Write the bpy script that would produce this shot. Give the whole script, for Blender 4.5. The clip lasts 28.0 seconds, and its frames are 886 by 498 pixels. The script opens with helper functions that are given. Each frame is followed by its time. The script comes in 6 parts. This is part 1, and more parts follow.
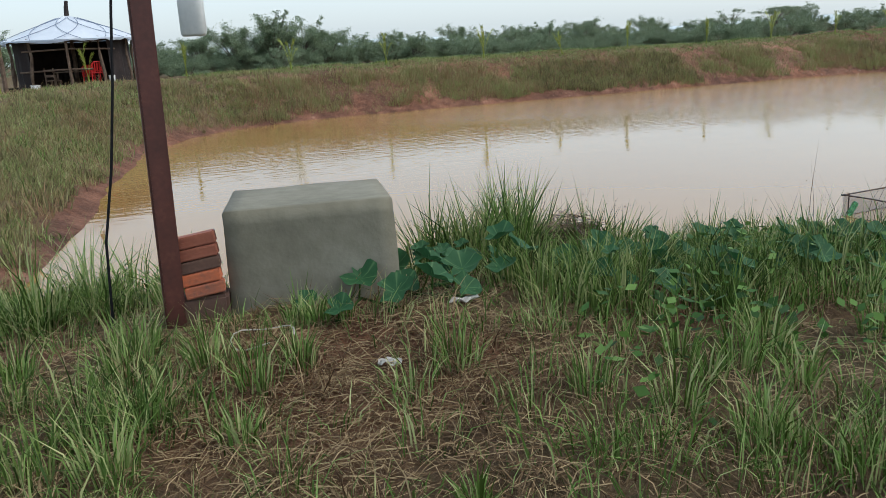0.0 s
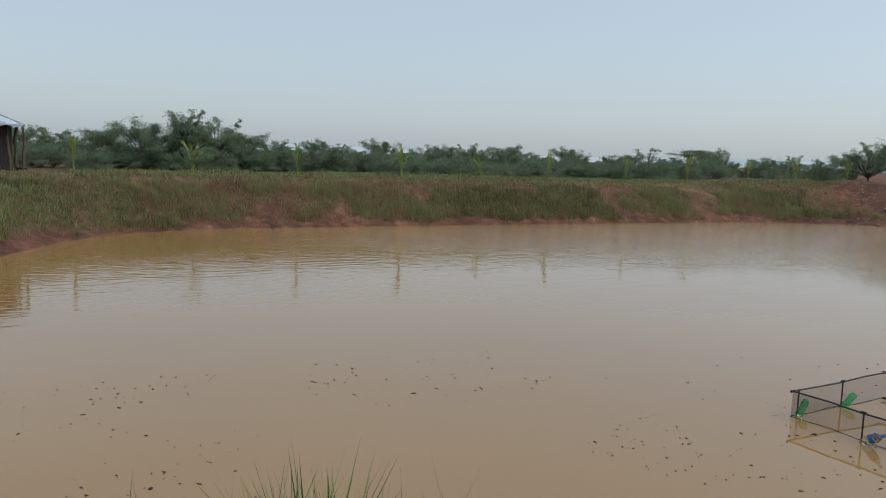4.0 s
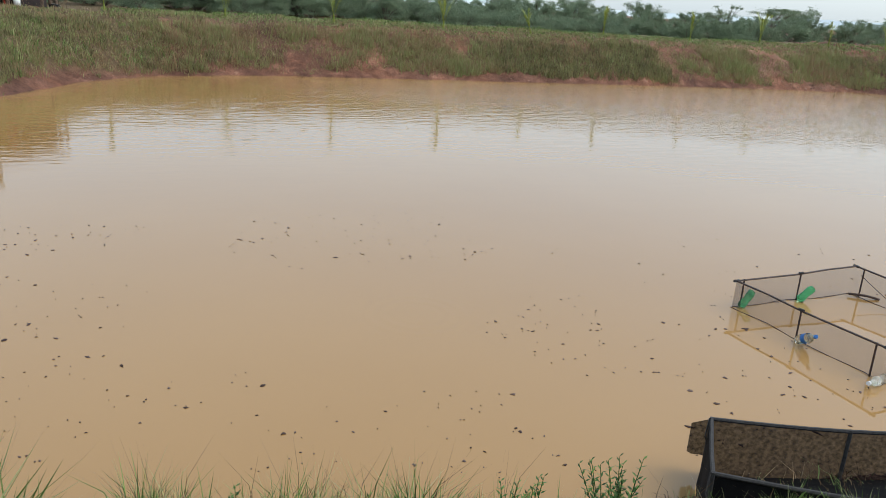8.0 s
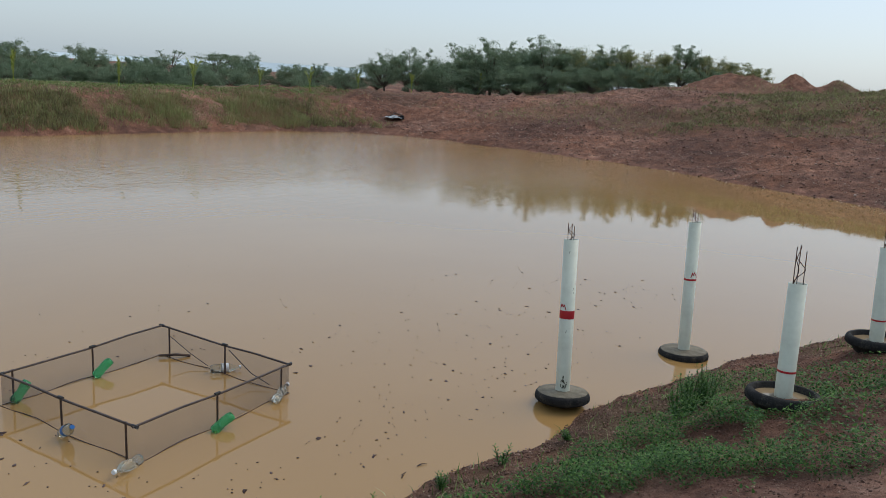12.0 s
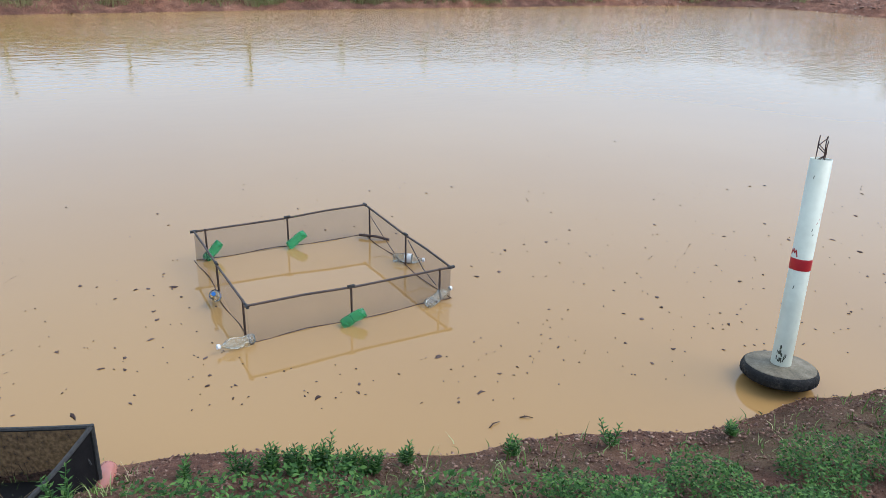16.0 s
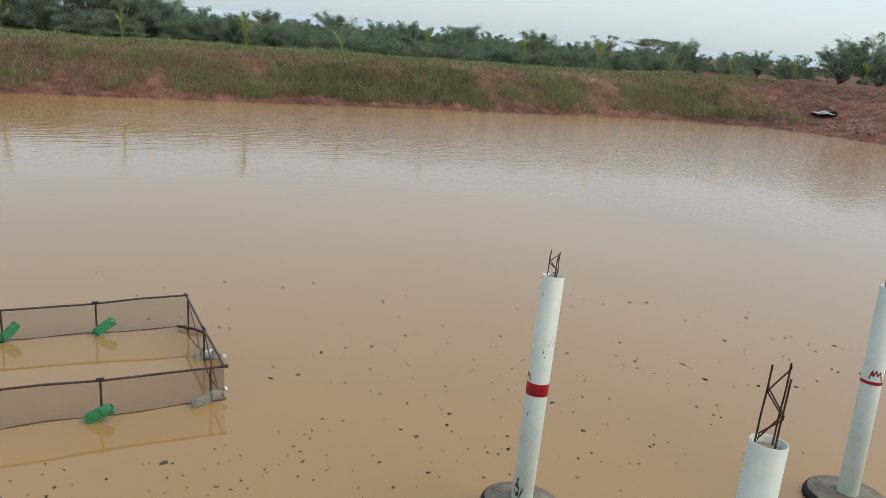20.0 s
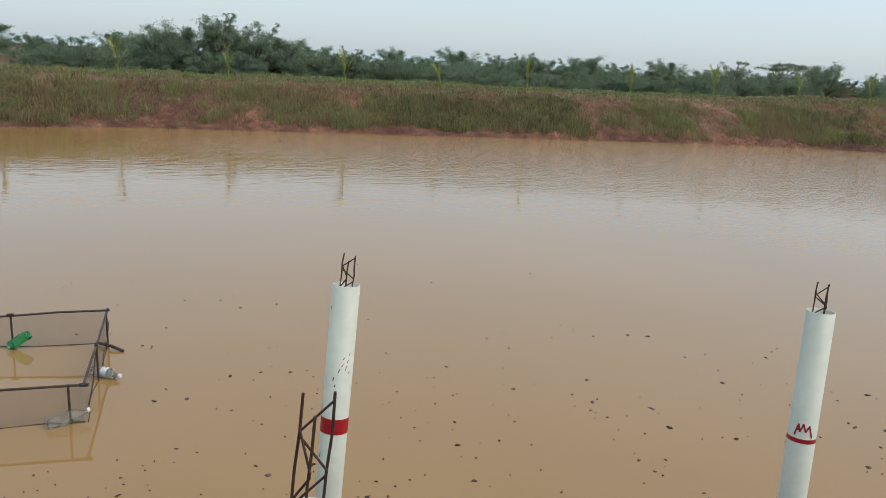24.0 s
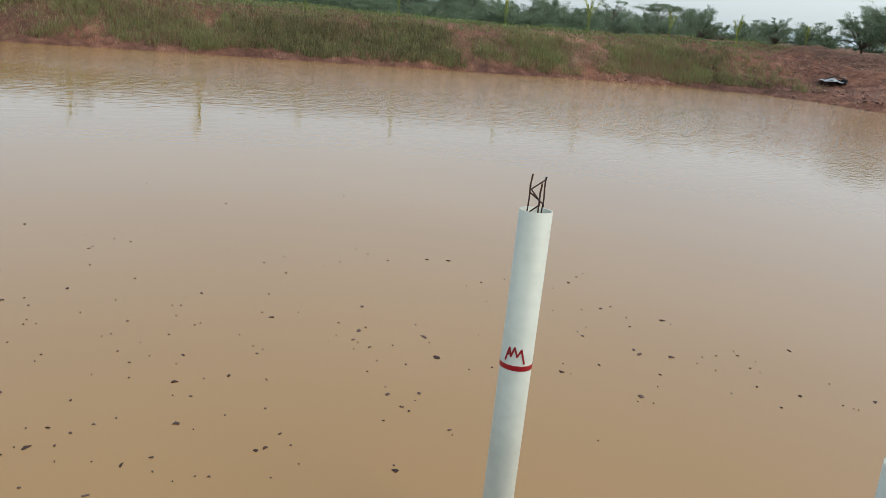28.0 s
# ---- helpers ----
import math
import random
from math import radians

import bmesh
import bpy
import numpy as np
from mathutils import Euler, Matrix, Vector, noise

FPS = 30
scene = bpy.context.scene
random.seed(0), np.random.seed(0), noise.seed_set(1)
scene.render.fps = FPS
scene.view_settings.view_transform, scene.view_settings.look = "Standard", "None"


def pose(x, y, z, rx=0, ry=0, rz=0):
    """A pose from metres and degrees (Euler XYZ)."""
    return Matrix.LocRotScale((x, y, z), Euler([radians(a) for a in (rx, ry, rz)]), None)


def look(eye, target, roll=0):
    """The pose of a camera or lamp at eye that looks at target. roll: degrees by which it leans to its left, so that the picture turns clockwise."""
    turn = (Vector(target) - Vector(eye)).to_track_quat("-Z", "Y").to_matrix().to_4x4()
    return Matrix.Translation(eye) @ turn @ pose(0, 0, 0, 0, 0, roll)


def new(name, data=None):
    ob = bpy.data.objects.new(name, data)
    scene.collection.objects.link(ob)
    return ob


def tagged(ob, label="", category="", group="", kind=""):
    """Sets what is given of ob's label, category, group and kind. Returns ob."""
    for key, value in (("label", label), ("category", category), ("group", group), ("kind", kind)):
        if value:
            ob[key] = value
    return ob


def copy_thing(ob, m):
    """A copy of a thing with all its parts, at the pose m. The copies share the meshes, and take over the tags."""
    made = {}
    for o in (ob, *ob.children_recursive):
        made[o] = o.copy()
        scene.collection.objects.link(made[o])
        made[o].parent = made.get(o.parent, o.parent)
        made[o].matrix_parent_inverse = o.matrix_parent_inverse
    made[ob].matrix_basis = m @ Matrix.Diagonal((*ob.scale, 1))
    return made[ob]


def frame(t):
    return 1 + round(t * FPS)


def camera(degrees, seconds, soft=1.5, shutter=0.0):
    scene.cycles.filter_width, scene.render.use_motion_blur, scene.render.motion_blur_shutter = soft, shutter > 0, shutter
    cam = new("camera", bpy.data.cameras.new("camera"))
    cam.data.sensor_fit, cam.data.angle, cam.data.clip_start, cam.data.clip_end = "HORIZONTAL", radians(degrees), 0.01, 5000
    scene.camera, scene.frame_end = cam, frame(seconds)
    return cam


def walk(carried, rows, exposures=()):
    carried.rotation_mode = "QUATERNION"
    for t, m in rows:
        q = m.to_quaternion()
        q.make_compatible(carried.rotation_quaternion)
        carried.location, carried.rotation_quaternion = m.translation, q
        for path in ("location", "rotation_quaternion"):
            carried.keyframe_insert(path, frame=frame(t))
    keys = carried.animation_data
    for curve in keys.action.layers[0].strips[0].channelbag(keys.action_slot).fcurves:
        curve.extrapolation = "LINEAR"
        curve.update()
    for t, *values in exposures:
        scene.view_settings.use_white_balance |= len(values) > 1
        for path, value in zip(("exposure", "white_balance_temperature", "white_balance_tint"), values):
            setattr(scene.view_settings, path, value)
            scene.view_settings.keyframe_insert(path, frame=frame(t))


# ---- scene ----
cam = camera(58.8, 28.0, 0.7)
PATH = [
    (0, (0.248, 0.318, 2.689), (0.964, 2.116, 2.183), -3.0),
    (0.5, (0.339, 0.564, 2.727), (1.136, 2.346, 2.291), -3.0),
    (1, (0.413, 0.922, 2.765), (1.308, 2.675, 2.412), -2.2),
    (1.5, (0.587, 1.237, 2.759), (1.553, 2.969, 2.503), -2.2),
    (2, (0.780, 1.534, 2.800), (1.782, 3.255, 2.614), -2.1),
    (2.5, (0.978, 1.825, 2.865), (1.996, 3.538, 2.700), -1.9),
    (4.5, (1.898, 2.346, 2.939), (2.768, 4.129, 2.685), 4.0),
    (5, (2.238, 2.422, 2.909), (2.979, 4.259, 2.628), 4.2),
    (5.5, (2.573, 2.426, 2.955), (3.169, 4.310, 2.643), 5.3),
    (6, (2.765, 2.496, 2.962), (3.355, 4.385, 2.676), 9.0),
    (6.5, (3.016, 2.518, 2.910), (3.619, 4.372, 2.465), 9.3),
    (7, (3.180, 2.351, 2.946), (3.768, 4.188, 2.418), 7.0),
    (7.5, (3.235, 2.237, 2.982), (3.888, 4.023, 2.364), 5.0),
    (8, (3.475, 2.112, 2.982), (4.216, 3.871, 2.384), 3.9),
    (8.5, (3.724, 1.957, 3.05), (4.571, 3.698, 2.548), 3.8),
    (9, (4.003, 1.79, 3.089), (5.017, 3.454, 2.639), 5.2),
    (9.5, (4.295, 1.706, 3.113), (5.568, 3.193, 2.704), 5.4),
    (10, (4.596, 1.684, 3.129), (6.094, 2.954, 2.751), 5.4),
    (10.5, (4.907, 1.55, 3.129), (6.514, 2.68, 2.75), 5.6),
    (11, (5.183, 1.475, 3.161), (6.837, 2.526, 2.761), 5.2),
    (11.5, (5.518, 1.445, 3.172), (7.206, 2.431, 2.749), 4.2),
    (13.5, (6.952, 1.217, 3.224), (8.373, 2.563, 2.815), 2.3),
    (14, (7.233, 1.085, 3.198), (8.577, 2.498, 2.755), 2.6),
    (14.5, (7.533, 1.083, 3.187), (8.768, 2.567, 2.665), 2.8),
    (15, (7.783, 1.02, 3.154), (8.868, 2.58, 2.532), 2.3),
    (15.5, (8.055, 0.943, 3.104), (9.036, 2.536, 2.399), 2.1),
    (16, (8.353, 0.914, 3.115), (9.211, 2.556, 2.361), 2.0),
    (16.5, (8.545, 0.912, 3.085), (9.278, 2.611, 2.327), 1.8),
    (17, (8.795, 0.785, 3.114), (9.492, 2.52, 2.406), 2.9),
    (17.5, (9.062, 0.733, 3.132), (9.835, 2.466, 2.5), 4.6),
    (18, (9.303, 0.678, 3.146), (10.097, 2.419, 2.564), 5.3),
    (18.5, (9.57, 0.552, 3.148), (10.341, 2.309, 2.582), 5.1),
    (19, (9.837, 0.466, 3.141), (10.62, 2.222, 2.589), 5.1),
    (19.5, (10.108, 0.45, 3.146), (10.914, 2.2, 2.609), 5.1),
    (20, (10.398, 0.316, 3.161), (11.211, 2.067, 2.637), 4.8),
    (20.5, (10.681, 0.258, 3.154), (11.53, 1.997, 2.65), 4.8),
    (22.5, (11.665, 0.237, 3.054), (12.358, 2.073, 2.666), 1.2),
    (23, (12.0, 0.337, 2.996), (12.565, 2.219, 2.624), 1.6),
    (23.5, (12.354, 0.349, 2.918), (12.837, 2.247, 2.515), 2.6),
    (24, (12.6, 0.459, 2.875), (13.076, 2.347, 2.418), 3.0),
    (24.5, (12.789, 0.532, 2.841), (13.279, 2.406, 2.343), 3.3),
    (25, (12.96, 0.603, 2.807), (13.509, 2.455, 2.289), 3.1),
    (25.5, (13.086, 0.756, 2.708), (13.721, 2.58, 2.19), 3.4),
    (26, (13.212, 0.802, 2.696), (13.844, 2.626, 2.174), 3.3),
    (26.5, (13.443, 0.785, 2.696), (14.039, 2.621, 2.175), 3.4),
    (27, (13.603, 0.829, 2.62), (14.24, 2.651, 2.093), 4.1),
    (27.5, (13.736, 0.945, 2.58), (14.446, 2.733, 2.033), 5.0),
    (28, (13.905, 0.939, 2.504), (14.637, 2.706, 1.918), 5.6),
]
EXPOSURES = [(0, 0.57, 6500, 10), (1, 0.03, 6500, 10), (2, -0.17, 6500, 10), (2.5, -0.17, 6500, 10), (4.5, 0.02, 6500, 10), (5, 0.07, 6500, 10), (6, 0.07, 6500, 10), (7, 0.35, 6500, 10), (8, 0.63, 6500, 10), (9, 0.32, 6500, 10), (10, 0.18, 6500, 10), (11, 0.1, 6300, 10), (14, 0.29, 6350, 10), (15, 0.52, 6400, 10), (15.5, 0.68, 6100, 10), (16, 0.88, 5800, 10), (16.5, 0.87, 6000, 10), (17, 0.83, 6300, 10), (18, 0.41, 6450, 10), (19, 0.43, 6500, 10), (20, 0.39, 6500, 10), (23, 0.17, 6500, 10), (24, 0.3, 6500, 10), (25, 0.45, 6500, 10), (28, 0.42, 6500, 10)]
walk(cam, [(t, look(eye, target, roll)) for t, eye, target, roll in PATH], EXPOSURES)

# ---- world and light ----
world = bpy.data.worlds.new("overcast_sky")
scene.world = world
world.use_nodes = True
wn, wl = world.node_tree.nodes, world.node_tree.links
wbg = wn["Background"]
sky = wn.new("ShaderNodeTexSky")
sky.sky_type, sky.sun_disc = "NISHITA", False
SUN_EL, SUN_AZ = radians(52), radians(118)
sky.sun_elevation, sky.sun_rotation = SUN_EL, SUN_AZ
sky.air_density, sky.dust_density, sky.ozone_density = 1.0, 2.5, 3.0
veil = wn.new("ShaderNodeMix")
veil.data_type = "RGBA"
veil.inputs[0].default_value = 0.55
wl.new(sky.outputs[0], veil.inputs[6])
veil.inputs[7].default_value = (4.75, 5.52, 5.98, 1)
wl.new(veil.outputs[2], wbg.inputs[0])
wbg.inputs[1].default_value = 0.138

sun_data = bpy.data.lights.new("sun", "SUN")
sun_data.energy, sun_data.angle, sun_data.color = 1.05, radians(40), (1.0, 0.93, 0.82)
sun = new("sun", sun_data)
sun.matrix_world = look(Vector((math.sin(SUN_AZ) * math.cos(SUN_EL), math.cos(SUN_AZ) * math.cos(SUN_EL), math.sin(SUN_EL))) * 60, (0, 0, 0))


# ---- materials ----
def mat(name, stops, scale=4.0, rough=0.8, bump=0.2, bscale=30.0, metal=0.0, vary="noise", share=0.6, detail=6.0, second=0.35, spec=None, bdist=0.02):
    """Base colour from a ramp over noise at two scales, or over a random value per piece, with a fine relief."""
    m = bpy.data.materials.new(name)
    m.use_nodes = True
    n, l = m.node_tree.nodes, m.node_tree.links
    b = n["Principled BSDF"]
    b.inputs["Roughness"].default_value, b.inputs["Metallic"].default_value = rough, metal
    if spec is not None:
        b.inputs["Specular IOR Level"].default_value = spec
    co = n.new("ShaderNodeTexCoord").outputs["Object"]
    a = n.new("ShaderNodeTexNoise")
    a.inputs["Scale"].default_value, a.inputs["Detail"].default_value = scale, detail
    l.new(co, a.inputs["Vector"])
    c = n.new("ShaderNodeTexNoise")
    c.inputs["Scale"].default_value, c.inputs["Detail"].default_value = scale * 7.3, 4
    l.new(co, c.inputs["Vector"])
    mixv = n.new("ShaderNodeMix")
    mixv.inputs[0].default_value = second
    l.new(a.outputs[0], mixv.inputs[2])
    l.new(c.outputs[0], mixv.inputs[3])
    source = mixv.outputs[0]
    if vary != "noise":
        r = n.new("ShaderNodeNewGeometry").outputs["Random Per Island"] if vary == "island" else n.new("ShaderNodeObjectInfo").outputs["Random"]
        mv = n.new("ShaderNodeMix")
        mv.inputs[0].default_value = share
        l.new(source, mv.inputs[2])
        l.new(r, mv.inputs[3])
        source = mv.outputs[0]
    ramp = n.new("ShaderNodeValToRGB")
    els = ramp.color_ramp.elements
    while len(els) < len(stops):
        els.new(0.5)
    for e, (p, col) in zip(els, stops):
        e.position, e.color = p, (*col, 1)
    l.new(source, ramp.inputs[0])
    l.new(ramp.outputs[0], b.inputs["Base Color"])
    if bump:
        t = n.new("ShaderNodeTexNoise")
        t.inputs["Scale"].default_value, t.inputs["Detail"].default_value = bscale, 8
        l.new(co, t.inputs["Vector"])
        bp = n.new("ShaderNodeBump")
        bp.inputs["Strength"].default_value, bp.inputs["Distance"].default_value = bump, bdist
        l.new(t.outputs[0], bp.inputs["Height"])
        l.new(bp.outputs[0], b.inputs["Normal"])
    return m


def leafy_mat(name, stops, scale=1.0, rough=0.55, through_light=0.25, share=0.6):
    """Foliage: colour by leaf, with some light passing through."""
    m = mat(name, stops, scale, rough, 0.0, vary="island", share=share, spec=0.2)
    n, l = m.node_tree.nodes, m.node_tree.links
    b, out = n["Principled BSDF"], n["Material Output"]
    tr = n.new("ShaderNodeBsdfTranslucent")
    l.new(b.inputs["Base Color"].links[0].from_socket, tr.inputs[0])
    mx = n.new("ShaderNodeMixShader")
    mx.inputs[0].default_value = through_light
    l.new(b.outputs[0], mx.inputs[1])
    l.new(tr.outputs[0], mx.inputs[2])
    l.new(mx.outputs[0], out.inputs[0])
    return m


def ground_mat():
    m = bpy.data.materials.new("red_earth_and_turf")
    m.use_nodes = True
    n, l = m.node_tree.nodes, m.node_tree.links
    b = n["Principled BSDF"]
    b.inputs["Roughness"].default_value = 0.9
    b.inputs["Specular IOR Level"].default_value = 0.25
    co = n.new("ShaderNodeTexCoord").outputs["Object"]

    def ns(scale, detail=8.0, rough=0.6):
        t = n.new("ShaderNodeTexNoise")
        t.inputs["Scale"].default_value, t.inputs["Detail"].default_value, t.inputs["Roughness"].default_value = scale, detail, rough
        l.new(co, t.inputs["Vector"])
        return t.outputs[0]

    def ramp(src, stops):
        r = n.new("ShaderNodeValToRGB")
        while len(r.color_ramp.elements) < len(stops):
            r.color_ramp.elements.new(0.5)
        for e, (p, col) in zip(r.color_ramp.elements, stops):
            e.position, e.color = p, (*col, 1)
        l.new(src, r.inputs[0])
        return r.outputs[0]

    wide = n.new("ShaderNodeMix")
    wide.inputs[0].default_value = 0.45
    l.new(ns(2.2), wide.inputs[2])
    l.new(ns(0.16, 4.0, 0.5), wide.inputs[3])
    soil = ramp(wide.outputs[0], [(0.34, (0.105, 0.054, 0.039)), (0.46, (0.185, 0.096, 0.066)), (0.56, (0.27, 0.147, 0.103)), (0.68, (0.42, 0.275, 0.21))])
    clods = ramp(ns(19.0), [(0.33, (0.42, 0.38, 0.36)), (0.58, (1, 1, 1))])
    mul = n.new("ShaderNodeMix")
    mul.data_type, mul.blend_type = "RGBA", "MULTIPLY"
    mul.inputs[0].default_value = 0.75
    # broad drift of the clay from purple-grey to orange
    hue = n.new("ShaderNodeMix")
    hue.data_type, hue.blend_type = "RGBA", "MULTIPLY"
    hue.inputs[0].default_value = 1.0
    l.new(soil, hue.inputs[6])
    l.new(ramp(ns(0.22, 6.0, 0.65), [(0.36, (0.72, 0.71, 0.76)), (0.5, (0.96, 0.92, 0.9)), (0.6, (1.06, 0.96, 0.88)), (0.7, (1.2, 1.1, 1.02))]), hue.inputs[7])
    l.new(hue.outputs[2], mul.inputs[6])
    l.new(clods, mul.inputs[7])
    lumps = n.new("ShaderNodeMix")
    lumps.data_type, lumps.blend_type = "RGBA", "MULTIPLY"
    lumps.inputs[0].default_value = 0.9
    l.new(mul.outputs[2], lumps.inputs[6])
    l.new(ramp(ns(1.7, 10.0, 0.75), [(0.36, (0.62, 0.57, 0.55)), (0.5, (1.08, 1.02, 0.98)), (0.64, (1.5, 1.4, 1.3))]), lumps.inputs[7])
    turf = ramp(ns(6.0), [(0.3, (0.085, 0.066, 0.033)), (0.5, (0.145, 0.105, 0.055)), (0.68, (0.22, 0.15, 0.088))])
    at = n.new("ShaderNodeAttribute")
    at.attribute_name = "turf"
    mx = n.new("ShaderNodeMix")
    mx.data_type = "RGBA"
    l.new(at.outputs["Fac"], mx.inputs[0])
    l.new(lumps.outputs[2], mx.inputs[6])
    l.new(turf, mx.inputs[7])
    l.new(mx.outputs[2], b.inputs["Base Color"])
    bp = n.new("ShaderNodeBump")
    bp.inputs["Strength"].default_value, bp.inputs["Distance"].default_value = 1.0, 0.1
    l.new(ns(14.0, 10.0, 0.7), bp.inputs["Height"])
    l.new(bp.outputs[0], b.inputs["Normal"])
    return m


# ripple rings on the pond: x, y, inner and outer radius, height
RINGS = ((22.3, 12.6, 0.55, 0.95, 0.02), (6.05, 8.8, 0.15, 0.65, 0.02))


def water_mat():
    m = bpy.data.materials.new("muddy_water")
    m.use_nodes = True
    n, l = m.node_tree.nodes, m.node_tree.links
    b = n["Principled BSDF"]
    b.inputs["Roughness"].default_value, b.inputs["IOR"].default_value = 0.03, 1.5
    co = n.new("ShaderNodeTexCoord").outputs["Object"]

    def ns(scale, detail, sx=1.0, sy=1.0):
        mp = n.new("ShaderNodeMapping")
        mp.inputs["Scale"].default_value = (sx, sy, 1)
        l.new(co, mp.inputs[0])
        t = n.new("ShaderNodeTexNoise")
        t.inputs["Scale"].default_value, t.inputs["Detail"].default_value = scale, detail
        l.new(mp.outputs[0], t.inputs["Vector"])
        return t.outputs[0]

    def calc(op, x, y, z=None):
        k = n.new("ShaderNodeMath")
        k.operation = op
        for i, q in enumerate((x, y, z)):
            if q is None:
                continue
            if isinstance(q, (int, float)):
                k.inputs[i].default_value = q
            else:
                l.new(q, k.inputs[i])
        return k.outputs[0]

    def ranged(src, lo, hi, a, b):
        k = n.new("ShaderNodeMapRange")
        k.interpolation_type = "SMOOTHSTEP"
        for i, q in enumerate((lo, hi, a, b)):
            k.inputs[1 + i].default_value = q
        l.new(src, k.inputs[0])
        return k.outputs[0]

    r = n.new("ShaderNodeValToRGB")
    r.color_ramp.elements[0].position, r.color_ramp.elements[0].color = 0.3, (0.322, 0.185, 0.066, 1)
    r.color_ramp.elements[1].position, r.color_ramp.elements[1].color = 0.7, (0.364, 0.217, 0.082, 1)
    l.new(ns(0.13, 4.0), r.inputs[0])
    l.new(r.outputs[0], b.inputs["Base Color"])
    sep = n.new("ShaderNodeSeparateXYZ")
    l.new(co, sep.inputs[0])
    X, Y = sep.outputs[0], sep.outputs[1]
    drift = ns(0.12, 3.0, 0.6, 1.4)
    # a breeze roughens the far eastern corner; elsewhere the water is nearly still
    windy = ranged(calc("ADD", calc("MULTIPLY", calc("ADD", X, Y), 0.75), calc("MULTIPLY", drift, 9.0)), 28.0, 42.0, 0.0, 1.0)
    lee = ranged(Y, 5.0, 15.0, 0.1, 1.0)
    stir = ranged(calc("MULTIPLY_ADD", drift, 12.0, Y), 17.0, 31.0, 0.03, 1.0)
    fine = calc("MULTIPLY", ns(7.5, 2.0, 0.75, 1.2), calc("MULTIPLY_ADD", windy, calc("MULTIPLY_ADD", ranged(Y, 21.0, 29.0, 0.0, 1.0), 2.4, calc("MULTIPLY", lee, 1.0)), calc("MULTIPLY", stir, 0.2)))
    strip = calc("MULTIPLY", ns(3.0, 2.0, 0.4, 1.6), calc("MULTIPLY", stir, 0.55))
    swell = calc("MULTIPLY", ns(0.9, 2.0, 0.6, 1.3), 0.1)
    waves = calc("ADD", calc("ADD", fine, strip), swell)
    # rings where a fish has touched the surface
    for cx, cy, lo, hi, amp in RINGS:
        dist = calc("SQRT", calc("ADD", calc("POWER", calc("SUBTRACT", X, cx), 2.0), calc("POWER", calc("SUBTRACT", Y, cy), 2.0)), 0.0)
        band = calc("MULTIPLY", ranged(dist, lo, lo + 0.15, 0.0, 1.0), ranged(dist, hi - 0.15, hi, 1.0, 0.0))
        ring = calc("MULTIPLY", calc("SINE", calc("MULTIPLY", dist, 42.0), 0.0), calc("MULTIPLY", band, amp))
        waves = calc("ADD", waves, ring)
    bp = n.new("ShaderNodeBump")
    bp.inputs["Strength"].default_value, bp.inputs["Distance"].default_value = 0.45, 0.042
    l.new(waves, bp.inputs["Height"])
    l.new(bp.outputs[0], b.inputs["Normal"])
    return m


def net_mat(name, col, cells, cover):
    """Netting too fine to see its threads: covers part of what lies behind it."""
    m = bpy.data.materials.new(name)
    m.use_nodes = True
    n, l = m.node_tree.nodes, m.node_tree.links
    b, out = n["Principled BSDF"], n["Material Output"]
    b.inputs["Base Color"].default_value, b.inputs["Roughness"].default_value = (*col, 1), 0.8
    b.inputs["Specular IOR Level"].default_value = 0.1
    co = n.new("ShaderNodeTexCoord").outputs["Object"]
    t = n.new("ShaderNodeTexNoise")
    t.inputs["Scale"].default_value, t.inputs["Detail"].default_value = cells, 5
    l.new(co, t.inputs["Vector"])
    rg = n.new("ShaderNodeMapRange")
    rg.inputs[1].default_value, rg.inputs[2].default_value, rg.inputs[3].default_value, rg.inputs[4].default_value = 0.3, 0.7, cover * 0.92, min(1.0, cover * 1.08)
    l.new(t.outputs[0], rg.inputs[0])
    last = rg.outputs[0]
    tr = n.new("ShaderNodeBsdfTransparent")
    mx = n.new("ShaderNodeMixShader")
    l.new(last, mx.inputs[0])
    l.new(tr.outputs[0], mx.inputs[1])
    l.new(b.outputs[0], mx.inputs[2])
    l.new(mx.outputs[0], out.inputs[0])
    return m


def plastic_mat(name, col, clear=0.0, rough=0.2):
    m = bpy.data.materials.new(name)
    m.use_nodes = True
    b = m.node_tree.nodes["Principled BSDF"]
    b.inputs["Base Color"].default_value, b.inputs["Roughness"].default_value = (*col, 1), rough
    b.inputs["Transmission Weight"].default_value, b.inputs["IOR"].default_value = clear, 1.3
    return m


M_GROUND = ground_mat()
M_WATER = water_mat()
M_GRASS = leafy_mat("green_grass", [(0.25, (0.05, 0.085, 0.014)), (0.42, (0.11, 0.2, 0.045)), (0.58, (0.215, 0.35, 0.095)), (0.75, (0.45, 0.47, 0.23))])
M_LUSH = leafy_mat("deep_green_grass", [(0.25, (0.03, 0.06, 0.012)), (0.45, (0.08, 0.14, 0.03)), (0.6, (0.17, 0.26, 0.065)), (0.78, (0.36, 0.38, 0.17))])
M_BANKGRASS = leafy_mat("olive_bank_grass", [(0.3, (0.35, 0.21, 0.13)), (0.42, (0.35, 0.255, 0.145)), (0.5, (0.33, 0.295, 0.14)), (0.6, (0.29, 0.325, 0.13)), (0.74, (0.37, 0.41, 0.175))], scale=0.55, share=0.28, through_light=0.35)
M_BANKDARK = leafy_mat("dull_green_bank_grass", [(0.25, (0.12, 0.095, 0.055)), (0.45, (0.2, 0.18, 0.085)), (0.6, (0.235, 0.245, 0.1)), (0.78, (0.32, 0.295, 0.15))], scale=0.7)
